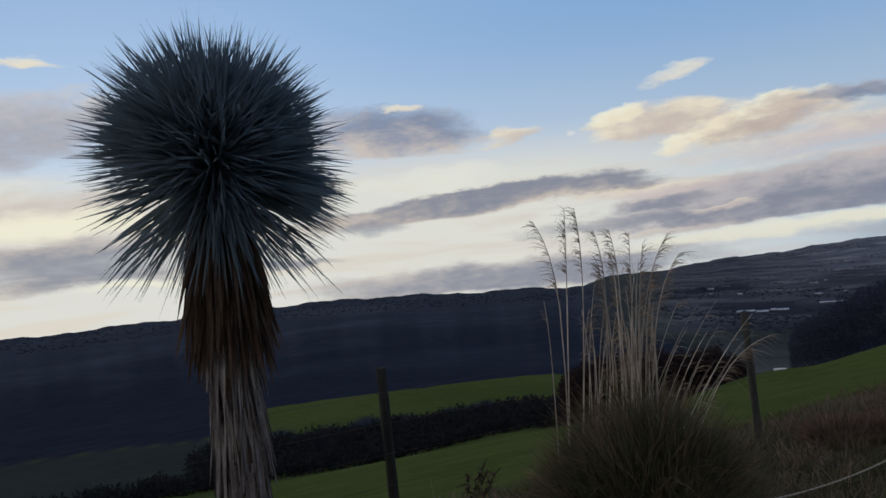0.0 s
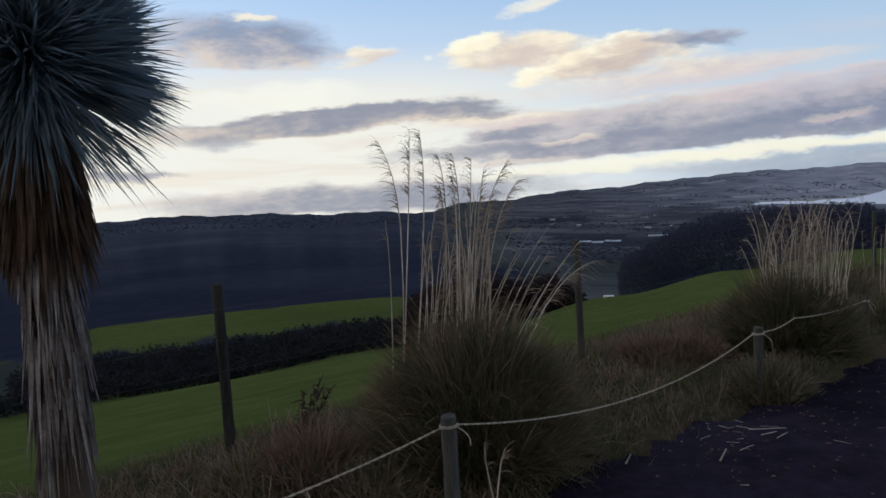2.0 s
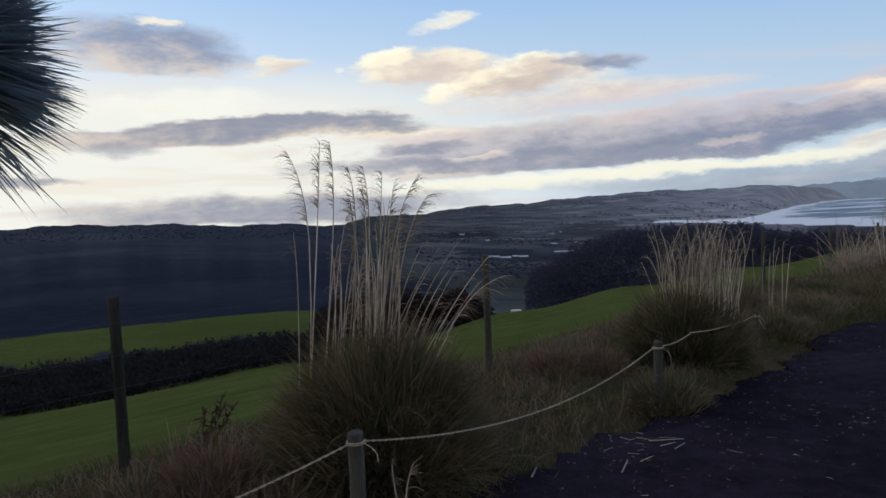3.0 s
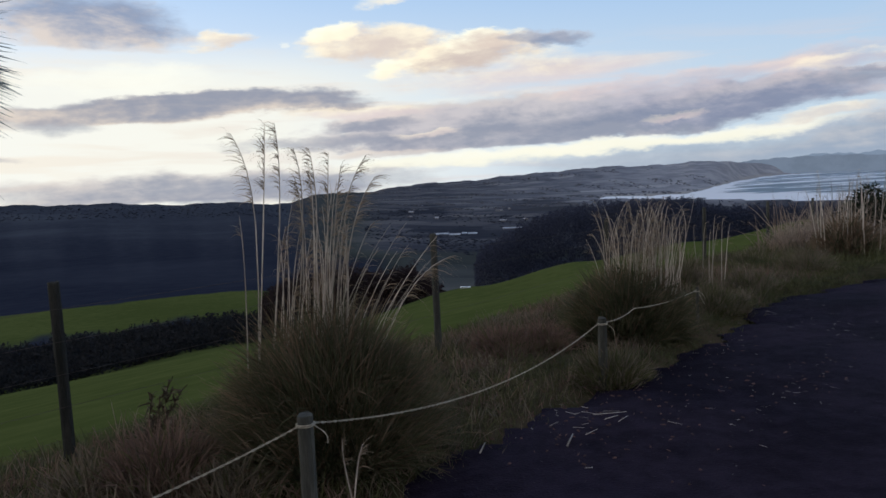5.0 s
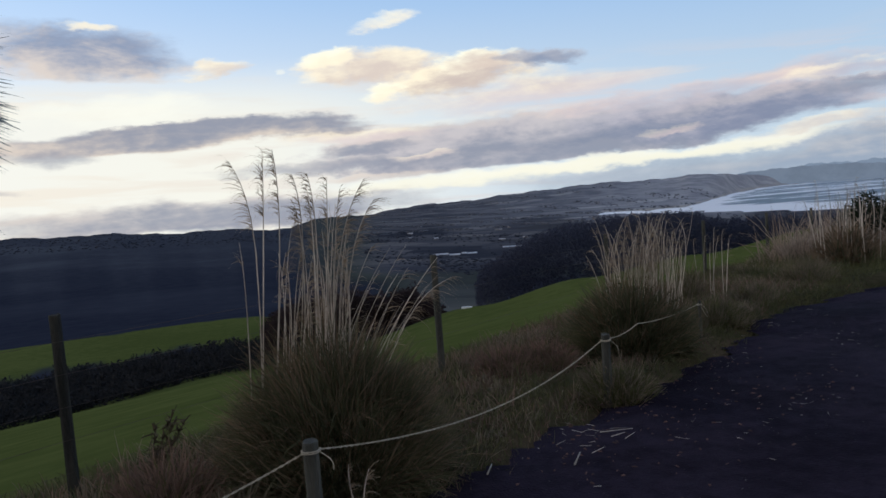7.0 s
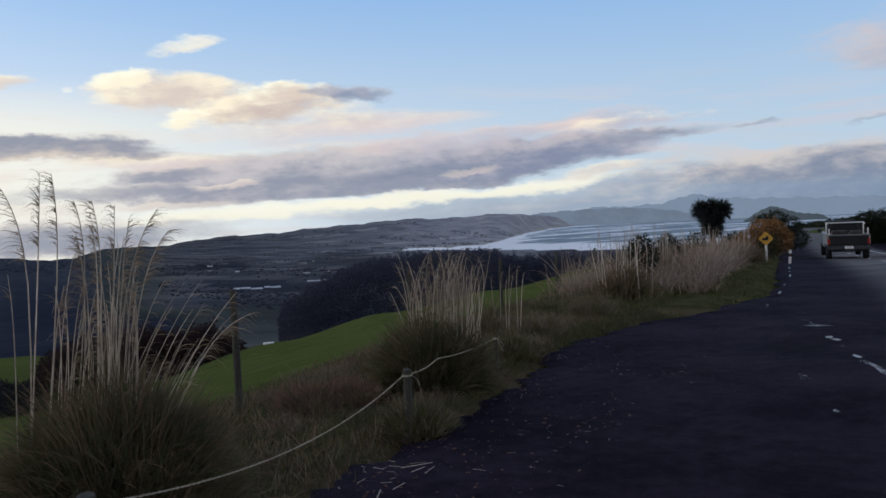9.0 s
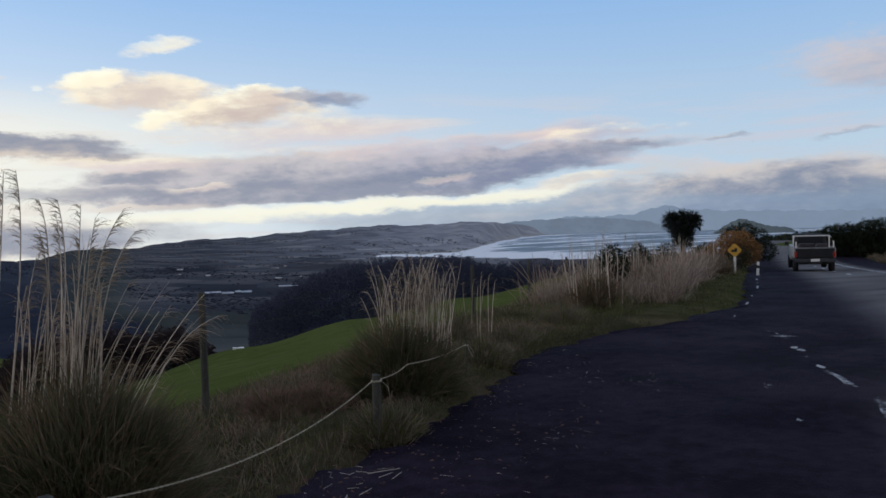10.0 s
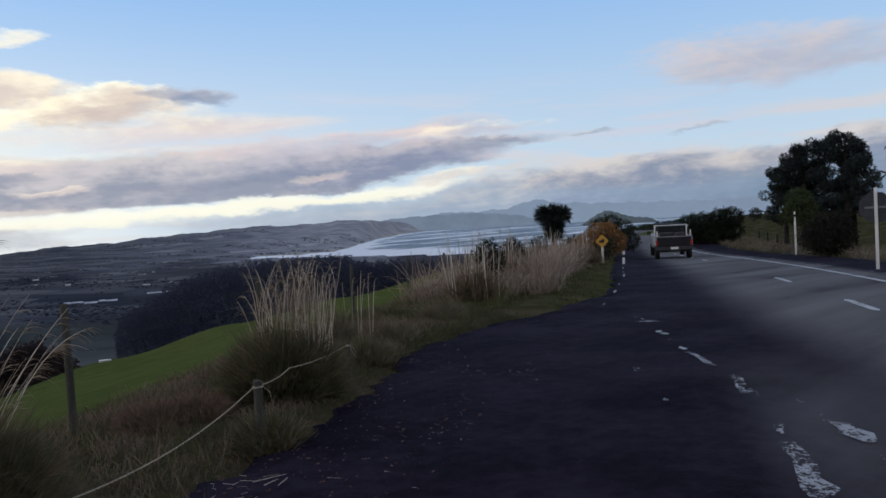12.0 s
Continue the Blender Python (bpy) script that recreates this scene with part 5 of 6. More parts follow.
# stiff weeds and seed stems that stand by the rope
for i, (a, d, z, tilt) in enumerate(((10.4, 3.7, 0.34, 0.0), (34.0, 10.2, 1.0, 0.02), (37.2, 10.6, 0.95, 0.03), (36.2, 12.0, 0.9, -0.02))):
    rng = np.random.default_rng(120 + i)
    x, y = at_polar(a, d)
    z0 = float(ground_z(x, y))
    weed = tagged(empty("weed", (x, y, z0)), "stiff dead seed stem standing in the verge", "weed")
    across = right_of_view(a)
    for j in range(5 if i in (1, 2) else 2):
        foot = across * rng.normal(0, 0.05)
        reed(weed, rng, foot, foot + across * (tilt + rng.normal(0, 0.05)) + np.array([0, rng.normal(0, 0.04), (z - z0) * rng.uniform(0.75, 1.0)]), across * 0.02, 0.35, 0.005, 14, across)



def dock_weed(a, d, high, tilt):
    """A dark withered dock: leaning stems set with ragged leaves."""
    x, y = at_polar(a, d)
    rng = np.random.default_rng(131)
    weed = tagged(empty("weed", (x, y, float(ground_z(x, y)))), "dark withered leaning weed near the fence", "weed")
    across = right_of_view(a)
    for j in range(4):
        foot = across * rng.normal(0, 0.05)
        tip = foot + across * (tilt + rng.normal(0, 0.06)) + np.array([0, rng.normal(0, 0.05), high * rng.uniform(0.75, 1.0)])
        t = np.linspace(0, 1, 6)[:, None]
        stem = tube_object("stem", foot + (tip - foot) * t, np.linspace(0.006, 0.002, 6), MAT["bark"], weed, 5, caps=False)
        k = rng.uniform(0.25, 1.0, 90)
        roots = foot + (tip - foot) * k[:, None]
        v, q = blades(roots, rng.normal(0, 0.6, (90, 3)) + np.array([0, 0, 0.7]), rng.uniform(0.03, 0.08, 90), 0.010, rng.uniform(0.1, 0.7, 90), 3, rng)
        tagged(quick_mesh("leaves", v, q, MAT["dock"], stem), kind="stuff")


dock_weed(-5.0, 4.7, 0.56, 0.20)

# ================= litter on the seal =================


def stick(points, thick, label):
    z = [float(road_z(p[0] * RS + p[1] * RC)) + 0.026 + 0.004 * i for i, p in enumerate(points)]
    ob = tube_object("stick", [(p[0], p[1], q) for p, q in zip(points, z)], np.linspace(thick * 0.7, thick * 0.4, len(points)), MAT["stick"], None, 6)
    return tagged(ob, label, "stick", "sticks on the roadside")


def near_polar(a, d, deg_step, d_step, n):
    return [at_polar(a + deg_step * i, d + d_step * i) for i in range(n)]


stick(near_polar(28.4, 4.93, 0.8, 0.012, 4), 0.005, "bleached grey broken stick lying on dark seal")
stick(near_polar(29.2, 4.84, 0.5, 0.03, 3), 0.005, "bleached thin twig lying on dark seal")
stick(near_polar(30.2, 4.80, 0.35, 0.05, 3), 0.004, "bleached thin twig lying on dark seal")
stick(near_polar(26.4, 4.35, 0.22, 0.09, 3), 0.009, "short bleached stick lying on dark seal")
stick(near_polar(19.8, 4.25, 0.2, 0.07, 3), 0.008, "short bleached stick lying on dark seal")

_r = random.Random(29)
for i in range(13):
    _a, _d = _r.gauss(28.8, 2.2), _r.gauss(4.75, 0.28)
    stick(near_polar(_a, _d, _r.uniform(-0.5, 0.6), _r.uniform(-0.05, 0.08), 3), _r.uniform(0.0022, 0.004), "thin bleached twig lying on dark seal")


def straw_litter():
    """Pale straw and grass scraps blown over the seal in drifts."""
    rng = np.random.default_rng(45)
    n, drifts = 150, 12
    ds = 1.5 + 9 * rng.uniform(0, 1, drifts) ** 1.4
    dn = verge_edge(ds) - 0.15 - rng.uniform(0.0, 1.0, drifts) ** 1.3 * 1.5
    k = rng.integers(0, drifts, n)
    s, m = ds[k] + rng.normal(0, 0.35, n), dn[k] + rng.normal(0, 0.14, n)
    x, y = road_xy(s, m)
    roots = np.stack([x, y, road_z(s) + 0.022], -1)
    a = rng.uniform(0, 2 * np.pi, n)
    ways = np.stack([np.cos(a), np.sin(a), rng.uniform(0.0, 0.12, n)], -1)
    v, q = blades(roots, ways, rng.uniform(0.01, 0.055, n), rng.uniform(0.0025, 0.006, n), 0.05, 2, rng, 0.6)
    tagged(quick_mesh("straw_litter", v, q, MAT["straw"]), "pale straw scraps strewn over the dark seal", "litter", kind="stuff")


straw_litter()


def litter_scatter(name, label, count, area, size, mat, seed, category):
    """Flat leaf scraps or stones strewn along the edge of the seal."""
    rng = np.random.default_rng(seed)
    drifts = 16
    k = rng.integers(0, drifts, count)
    ds, dn = rng.uniform(area[0], area[1], drifts), area[3] - (area[3] - area[2]) * rng.uniform(0, 1, drifts) ** 1.4
    s = ds[k] + rng.normal(0, 0.45, count)
    n = verge_edge(s) + dn[k] + rng.normal(0, 0.16, count)
    x, y = road_xy(s, n)
    z = road_z(s) + 0.017
    a = rng.uniform(0, np.pi, count)
    L, W = size * rng.uniform(0.25, 1.4, count), size * rng.uniform(0.2, 0.7, count)
    H = size * rng.uniform(0.08, 0.3, count)
    ux, uy = np.cos(a), np.sin(a)
    corner = [(-1, -0.6, 0), (1, -0.4, 0), (0.8, 0.6, 0), (-0.7, 0.5, 0), (-0.5, -0.3, 1), (0.6, -0.2, 1), (0.4, 0.3, 1), (-0.4, 0.3, 1)]
    verts = np.stack([np.stack([x + ux * L * p / 2 - uy * W * q / 2, y + uy * L * p / 2 + ux * W * q / 2, z + H * h], -1) for p, q, h in corner], 1).reshape(-1, 3)
    cube = np.array([(4, 5, 6, 7), (0, 1, 5, 4), (1, 2, 6, 5), (2, 3, 7, 6), (3, 0, 4, 7)])
    quads = (np.arange(count)[:, None, None] * 8 + cube[None]).reshape(-1, 4)
    return tagged(quick_mesh(name, verts, quads, MAT[mat]), label, category, kind="stuff")


litter_scatter("leaf_litter", "dead brown leaves blown along the edge of the seal", 210, (3.5, 7, -1.2, -0.1), 0.030, "litter", 41, "leaf litter")
litter_scatter("loose_stones", "loose grey chips on the dark seal", 70, (-1, 20, -2.4, 0.1), 0.018, "stone", 42, "stones")

# ================= signs and markers =================


def warning_sign():
    x, y = at_polar(54.95, 35)
    z0 = float(ground_z(x, y))
    sign = tagged(empty("road_sign", (x, y, z0), -ROAD_AZ + 2), "yellow diamond warning sign on a white post", "road sign")
    part("post", box_bm((0.10, 0.10, 1.10), (0, 0.04, 0.33), 0.008), MAT["white"], sign, "white square timber post")
    bm = bmesh.new()
    half, k = 0.29, 0.06
    ring = []
    for i in range(4):
        q = math.pi / 2 * i
        for e in (-0.12, 0.12):
            ring.append(bm.verts.new((half * math.cos(q + e) * (1 - k), -0.03, 0.98 + half * math.sin(q + e) * (1 - k))))
    face = bm.faces.new(ring)
    out = bmesh.ops.extrude_face_region(bm, geom=[face])
    for v in out["geom"]:
        if isinstance(v, bmesh.types.BMVert):
            v.co.y += 0.012
    part("face", bm, MAT["yellow"], sign, "yellow reflective diamond")
    part("symbol", box_bm((0.22, 0.006, 0.10), (-0.02, -0.035, 0.96), 0.002), MAT["black"], sign, "black vehicle-like symbol")
    part("symbol", box_bm((0.10, 0.006, 0.09), (0.05, -0.035, 1.03), 0.002), MAT["black"], sign)


def marker_post(a, d, lean, high=0.75, wide=0.11):
    x, y = at_polar(a, d)
    z0 = float(ground_z(x, y))
    mark = tagged(empty("marker_post", (x, y, z0), -ROAD_AZ), "white roadside marker post with a dark band", "marker post", "marker posts along the road")
    part("post", box_bm((wide, 0.05, high + 0.2), (0, 0, high / 2 - 0.1), 0.01, taper=(0.85, 0.85)), MAT["white"], mark)
    part("band", box_bm((wide + 0.005, 0.056, 0.12), (0, 0, high - 0.2), 0.002), MAT["black"], mark, "black reflector band")
    mark.rotation_euler.y += lean


def back_of_sign():
    x, y = at_polar(72.65, 22)
    z0 = float(ground_z(x, y))
    sign = tagged(empty("tall_road_sign", (x, y, z0), -72), "road sign seen from behind on a white post", "road sign")
    part("post", box_bm((0.072, 0.072, 2.35), (0, -0.06, 0.93), 0.008), MAT["white"], sign, "white post")
    bm = bmesh.new()
    ring = [bm.verts.new((0.40 * math.cos(math.pi / 8 + math.pi / 4 * i), 0.0, 1.62 + 0.40 * math.sin(math.pi / 8 + math.pi / 4 * i))) for i in range(8)]
    out = bmesh.ops.extrude_face_region(bm, geom=[bm.faces.new(ring)])
    for v in out["geom"]:
        if isinstance(v, bmesh.types.BMVert):
            v.co.y += 0.01
    part("panel", bm, MAT["dull_steel"], sign, "dull grey back of an eight-sided panel")
    part("bracket", box_bm((0.5, 0.02, 0.05), (0, -0.012, 1.62), 0.004), MAT["steel"], sign)


warning_sign()
marker_post(56.4, 33, 0.05, 0.62)
# Plain tall post built as a marker, its height stretched to fit the camera's view.
marker_post(67.85, 41, 0.0, 2.1, 0.09)
back_of_sign()

# ================= trees and shrubs across the road =================


def leaf_cloud(rng, blobs, per, leaf):
    """Leaves as small tilted quads through lumpy volumes, denser at their surface."""
    c, r = np.array([b[:3] for b in blobs], float), np.array([b[3] for b in blobs], float)
    pick = rng.choice(len(blobs), per, p=r ** 2 / (r ** 2).sum())
    d = rng.normal(size=(per, 3))
    d /= np.linalg.norm(d, axis=1)[:, None]
    bump = 1 + 0.22 * np.sin(d[:, 0] * 7 + pick) * np.sin(d[:, 1] * 6) + rng.normal(0, 0.08, per)
    p = c[pick] + d * (r[pick] * rng.uniform(0.45, 1.0, per) ** 0.4 * bump)[:, None] * np.array([1, 1, 0.85])
    ways = d + rng.normal(0, 0.7, (per, 3))
    return blades(p, ways, leaf * rng.uniform(0.6, 1.5, per), leaf * 0.5, 0.15, 1, rng, 0.3)


def shrub(name, at, blobs, label, mat, per, leaf, seed, category="shrub"):
    rng = np.random.default_rng(seed)
    z0 = float(ground_z(at[0], at[1]))
    plant = tagged(empty(name, (at[0], at[1], z0)), label, category)
    for i in range(5):
        b = blobs[i % len(blobs)]
        tip = np.array(b[:3]) + rng.normal(0, 0.1, 3) * b[3]
        t = np.linspace(0, 1, 5)[:, None]
        tube_object("stem", np.array([tip[0] * 0.3, tip[1] * 0.3, -0.1]) * (1 - t) + tip * t, np.linspace(0.05, 0.015, 5), MAT["bark"], plant, 6, caps=False)
    v, q = leaf_cloud(rng, blobs, per, leaf)
    quick_mesh("crown", v, q, MAT[mat], plant)
    return plant


shrub("round_bush", at_polar(69.9, 33), [(0, 0, 0.9, 0.92), (0.3, 0.1, 0.85, 0.78), (-0.3, 0.1, 0.85, 0.78), (0.0, -0.1, 1.2, 0.7)], "dense dark rounded bush on the verge", "round_bush", 9000, 0.09, 51)
shrub("small_tree", at_polar(68.2, 48), [(0, 0, 2.2, 0.85), (0.6, 0.2, 2.5, 0.7), (-0.6, 0, 2.2, 0.7), (0.1, 0.1, 3.0, 0.65)], "small light green tree before dark pines", "shrub_light", 5000, 0.14, 52, "tree")
hx = [(-2.3, 0.2, 0.9, 0.8), (-1.5, 0, 1.1, 0.95), (-0.5, 0.1, 1.2, 1.0), (0.5, -0.1, 1.15, 1.0), (1.5, 0, 1.35, 1.05), (2.3, 0.1, 1.45, 0.95), (-3.0, 0, 0.7, 0.6)]
_hc = math.cos(radians(-62)), math.sin(radians(-62))
shrub("hedge", at_polar(62.1, 70), [(b[0] * 0.9 * _hc[0] - b[1] * _hc[1], b[0] * 0.9 * _hc[1] + b[1] * _hc[0], b[2] * s + 0.1, b[3] * 1.05) for b in hx for s in (0.7, 1.45)], "dark clipped-looking hedge of dense shrubs", "shrub", 30000, 0.14, 53)
shrub("bush", at_polar(53.0, 52), [(-0.6, 0, 0.8, 0.6), (0.1, 0, 0.95, 0.6), (0.6, 0.1, 0.8, 0.5)], "low dark bush among dry grass", "shrub", 2200, 0.13, 54)
shrub("bush", at_polar(54.9, 43), [(0, 0, 0.8, 0.75), (0.6, -0.4, 0.9, 0.7), (-0.6, 0.5, 0.9, 0.7), (0.0, 0.1, 1.4, 0.7), (0.3, -0.2, 1.5, 0.6), (-0.9, 0.6, 0.6, 0.6)], "russet brown bush behind the yellow road sign", "russet", 7500, 0.11, 55)
shrub("bush", at_polar(55.6, 50), [(0, 0, 1.2, 0.9), (0.6, -0.4, 1.7, 0.75), (-0.6, 0.3, 1.9, 0.75), (0.9, -0.7, 1.0, 0.7), (0.0, 0.0, 2.2, 0.6)], "dark green bush behind a russet one", "shrub", 6000, 0.12, 56)


for i, (a, d, q) in enumerate(((46.6, 17.5, 0.34), (48.4, 22, 0.36), (50.3, 27, 0.42), (55.2, 41, 0.6))):
    shrub("bush", at_polar(a, d), [(0, 0, 0.75, q), (0.3, 0.1, 0.6, q * 0.9), (-0.3, 0.05, 0.62, q * 0.8), (0.05, 0, 1.0, q * 0.7)], "dark twiggy bush in the dry roadside bank", "shrub", 1500, 0.08, 440 + i)


def pine(at, high, seed, label, reach=2.6, bare=0.3):
    """An old open pine: straight trunk, level limbs, ragged clumps of needles."""
    rng = np.random.default_rng(seed)
    z0 = float(ground_z(at[0], at[1]))
    tree = tagged(empty("pine_tree", (at[0], at[1], z0)), label, "tree", "pines across the road")
    t = np.linspace(0, 1, 9)
    lean = rng.normal(0, 0.25, 2)
    trunk = np.stack([lean[0] * t ** 2, lean[1] * t ** 2, -0.2 + (high + 0.1) * t], -1)
    tube_object("trunk", trunk, 0.20 * (1.15 - t), MAT["pine_bark"], tree, 9)
    pieces = []
    for i in range(30):
        h = bare + (1 - bare) * (i + rng.uniform(0, 1)) / 30
        a = rng.uniform(0, 2 * np.pi)
        span = reach * (1.05 - 0.65 * ((h - bare) / (1 - bare)) ** 1.5) * rng.uniform(0.45, 1.3)
        root = np.array([lean[0] * h ** 2, lean[1] * h ** 2, high * h * 0.96])
        tip = root + np.array([math.cos(a) * span, math.sin(a) * span, rng.uniform(-0.1, 0.35) * span])
        k = np.linspace(0, 1, 4)[:, None]
        limb = root * (1 - k) + tip * k
        tube_object("limb", limb, np.linspace(0.06, 0.02, 4), MAT["pine_bark"], tree, 5, caps=False)
        for f in (0.4, 0.6, 0.8, 0.95):
            blob = root * (1 - f) + tip * f + rng.normal(0, 0.15, 3)
            pieces.append((*blob, rng.uniform(0.18, 0.46)))
    v, q = leaf_cloud(rng, pieces, 24000, 0.13)
    quick_mesh("crown", v, q, MAT["pine"], tree)


for i, (a, d, h, reach) in enumerate(((67.3, 66, 6.2, 2.0), (68.4, 64, 7.0, 2.2), (69.6, 66, 7.9, 2.4), (71.0, 62, 7.6, 2.5), (71.4, 68, 7.9, 2.0), (75.0, 62, 7.6, 2.0), (76.4, 66, 7.9, 2.4), (77.8, 64, 7.4, 2.6))):
    pine(at_polar(a, d), h + 0.9, 200 + i, "dark old pine with ragged open crown", reach)


def verge_fence():
    fence = tagged(empty("fence"), "low timber-posted fence beyond the opposite verge", "fence")
    pts = []
    for s in np.arange(30, 78, 4.0):
        x, y = road_xy(s, -12.5)
        round_post("post", (x, y), 1.05, 0.06, "", "", fence)
        pts.append((x, y, float(ground_z(x, y))))
    for z in (0.35, 0.65, 0.95):
        tube_object("wire", [(x, y - 0.06, q + z) for x, y, q in pts], np.full(len(pts), 0.003), MAT["wire"], fence, 4, caps=False)


verge_fence()

# ================= pickup on the road =================


def pickup():
    a, d = 59.75, 41
    x, y = at_polar(a, d)
    z0 = float(road_z(x * RS + y * RC)) + 0.02
    car = tagged(empty("pickup_truck", (x, y, z0), -ROAD_AZ + 1), "pale pickup truck with a dark loaded tray, on the road", "car")
    bm = box_bm((1.72, 1.5, 0.62), (0, 2.55, 0.88), 0.10, taper=(0.92, 0.94))
    box_bm((1.74, 1.75, 0.66), (0, 1.0, 0.86), 0.07, bm)
    part("body", bm, MAT["pale_paint"], car)
    bm = box_bm((1.50, 1.55, 0.62), (0, 1.0, 1.45), 0.08, taper=(0.84, 0.72))
    part("cab", bm, MAT["shaded_paint"], car, "cab coloured dark for its shade")
    part("rear_window", box_bm((1.14, 0.02, 0.34), (0, 0.275, 1.46), 0.006, taper=(0.9, 1)), MAT["glass"], car, "dark rear window")
    for sx in (-1, 1):
        part("side_window", box_bm((0.02, 0.9, 0.32), (sx * 0.70, 1.0, 1.46), 0.006), MAT["glass"], car)
        part("tray_side", box_bm((0.06, 1.9, 0.42), (sx * 0.84, -0.85, 0.92), 0.015), MAT["pale_paint"], car, "pale tray side")
        part("tray_rail", box_bm((0.05, 1.9, 0.05), (sx * 0.84, -0.85, 1.155), 0.012), MAT["steel"], car)
        part("rack_brace", box_bm((0.045, 0.62, 0.045), (sx * 0.78, -0.28, 1.62), 0.01), MAT["white"], car)
        part("tail_lamp", box_bm((0.10, 0.05, 0.26), (sx * 0.80, -1.83, 0.86), 0.012), MAT["lamp_red"], car, "red tail lamp")
        part("mirror", box_bm((0.18, 0.07, 0.16), (sx * 0.97, 1.65, 1.28), 0.02), MAT["black"], car)
        part("rack_post", box_bm((0.05, 0.05, 0.55), (sx * 0.78, 0.02, 1.38), 0.01), MAT["white"], car)
        part("rack_post", box_bm((0.05, 0.05, 0.35), (sx * 0.78, -1.74, 1.28), 0.01), MAT["white"], car)
    part("rack_bar", box_bm((1.62, 0.05, 0.05), (0, 0.02, 1.67), 0.01), MAT["white"], car, "white ladder rack bar")
    part("tray_floor", box_bm((1.66, 1.92, 0.06), (0, -0.85, 0.70), 0.01), MAT["black"], car)
    part("tailgate", box_bm((1.62, 0.06, 0.40), (0, -1.81, 0.92), 0.015), MAT["shaded_paint"], car, "tailgate coloured dark for its shade")
    part("tailgate_rail", box_bm((1.62, 0.07, 0.05), (0, -1.81, 1.145), 0.012), MAT["steel"], car, "worn grey tailgate rail")
    part("tow_bar", box_bm((0.5, 0.14, 0.08), (0, -1.95, 0.45), 0.02), MAT["black"], car)
    part("bumper", box_bm((1.70, 0.16, 0.16), (0, -1.90, 0.58), 0.03), MAT["dull_steel"], car)
    part("number_plate", box_bm((0.36, 0.012, 0.12), (0, -1.985, 0.60), 0.003), MAT["white"], car, "plain pale plate")
    bm = box_bm((1.40, 1.2, 0.40), (0.02, -0.85, 0.95), 0.12)
    box_bm((0.7, 0.6, 0.30), (-0.25, -0.6, 1.18), 0.08, bm)
    box_bm((0.5, 0.7, 0.24), (0.38, -0.9, 1.20), 0.07, bm)
    part("load", bm, MAT["load"], car, "dark bundled load in the tray")
    part("chassis", box_bm((1.3, 4.6, 0.22), (0, 0.7, 0.50), 0.03), MAT["black"], car)
    for sx in (-1, 1):
        for yy in (-1.0, 2.35):
            ang = np.linspace(0, 2 * np.pi, 22, endpoint=False)
            prof = [(0.20, -0.10), (0.31, -0.11), (0.345, -0.07), (0.345, 0.07), (0.31, 0.11), (0.20, 0.10)]
            verts = [(sx * 0.76 + w_, yy + r * math.cos(q), 0.345 + r * math.sin(q)) for r, w_ in prof for q in ang]
            faces = [(i * 22 + j, i * 22 + (j + 1) % 22, (i + 1) * 22 + (j + 1) % 22, (i + 1) * 22 + j) for i in range(5) for j in range(22)]
            wheel = mesh_object("wheel", verts, faces, MAT["rubber"], car, smooth=True)
            verts = [(sx * 0.76 + sx * w_, yy + r * math.cos(q), 0.345 + r * math.sin(q)) for r, w_ in ((0.21, 0.085), (0.17, 0.05), (0.05, 0.06)) for q in ang]
            faces = [(i * 22 + j, i * 22 + (j + 1) % 22, (i + 1) * 22 + (j + 1) % 22, (i + 1) * 22 + j) for i in range(2) for j in range(22)] + [tuple(44 + j for j in range(22))]
            mesh_object("rim", verts, faces, MAT["steel"], wheel)


pickup()

# ================= far country =================


def rough_ball():
    """A lumpy low-poly clump of foliage, as unit corners and triangles."""
    bm = bmesh.new()
    bmesh.ops.create_icosphere(bm, subdivisions=1, radius=1.0)
    v = np.array([p.co[:] for p in bm.verts])
    f = np.array([[p.index for p in face.verts] for face in bm.faces])
    bm.free()
    return v, f


BALL = rough_ball()


def clumps(name, label, x, y, z, wide, high, rng, mat="wood_far", category="woodland"):
    v, f = BALL
    n = len(x)
    jag = 1 + rng.normal(0, 0.22, (n, len(v), 1))
    turned = rng.uniform(0, 2 * np.pi, n)
    p = v[None] * jag
    px = p[..., 0] * np.cos(turned)[:, None] - p[..., 1] * np.sin(turned)[:, None]
    py = p[..., 0] * np.sin(turned)[:, None] + p[..., 1] * np.cos(turned)[:, None]
    verts = np.stack([x[:, None] + px * wide[:, None], y[:, None] + py * wide[:, None], z[:, None] + (p[..., 2] * 0.5 + 0.35) * high[:, None]], -1).reshape(-1, 3)
    tris = (np.arange(n)[:, None, None] * len(v) + f[None]).reshape(-1, 3)
    ob = tagged(quick_mesh(name, verts, tris, MAT[mat]), label, category, kind="stuff")
    ob.data.polygons.foreach_set("use_smooth", np.ones(len(tris), bool))
    return ob


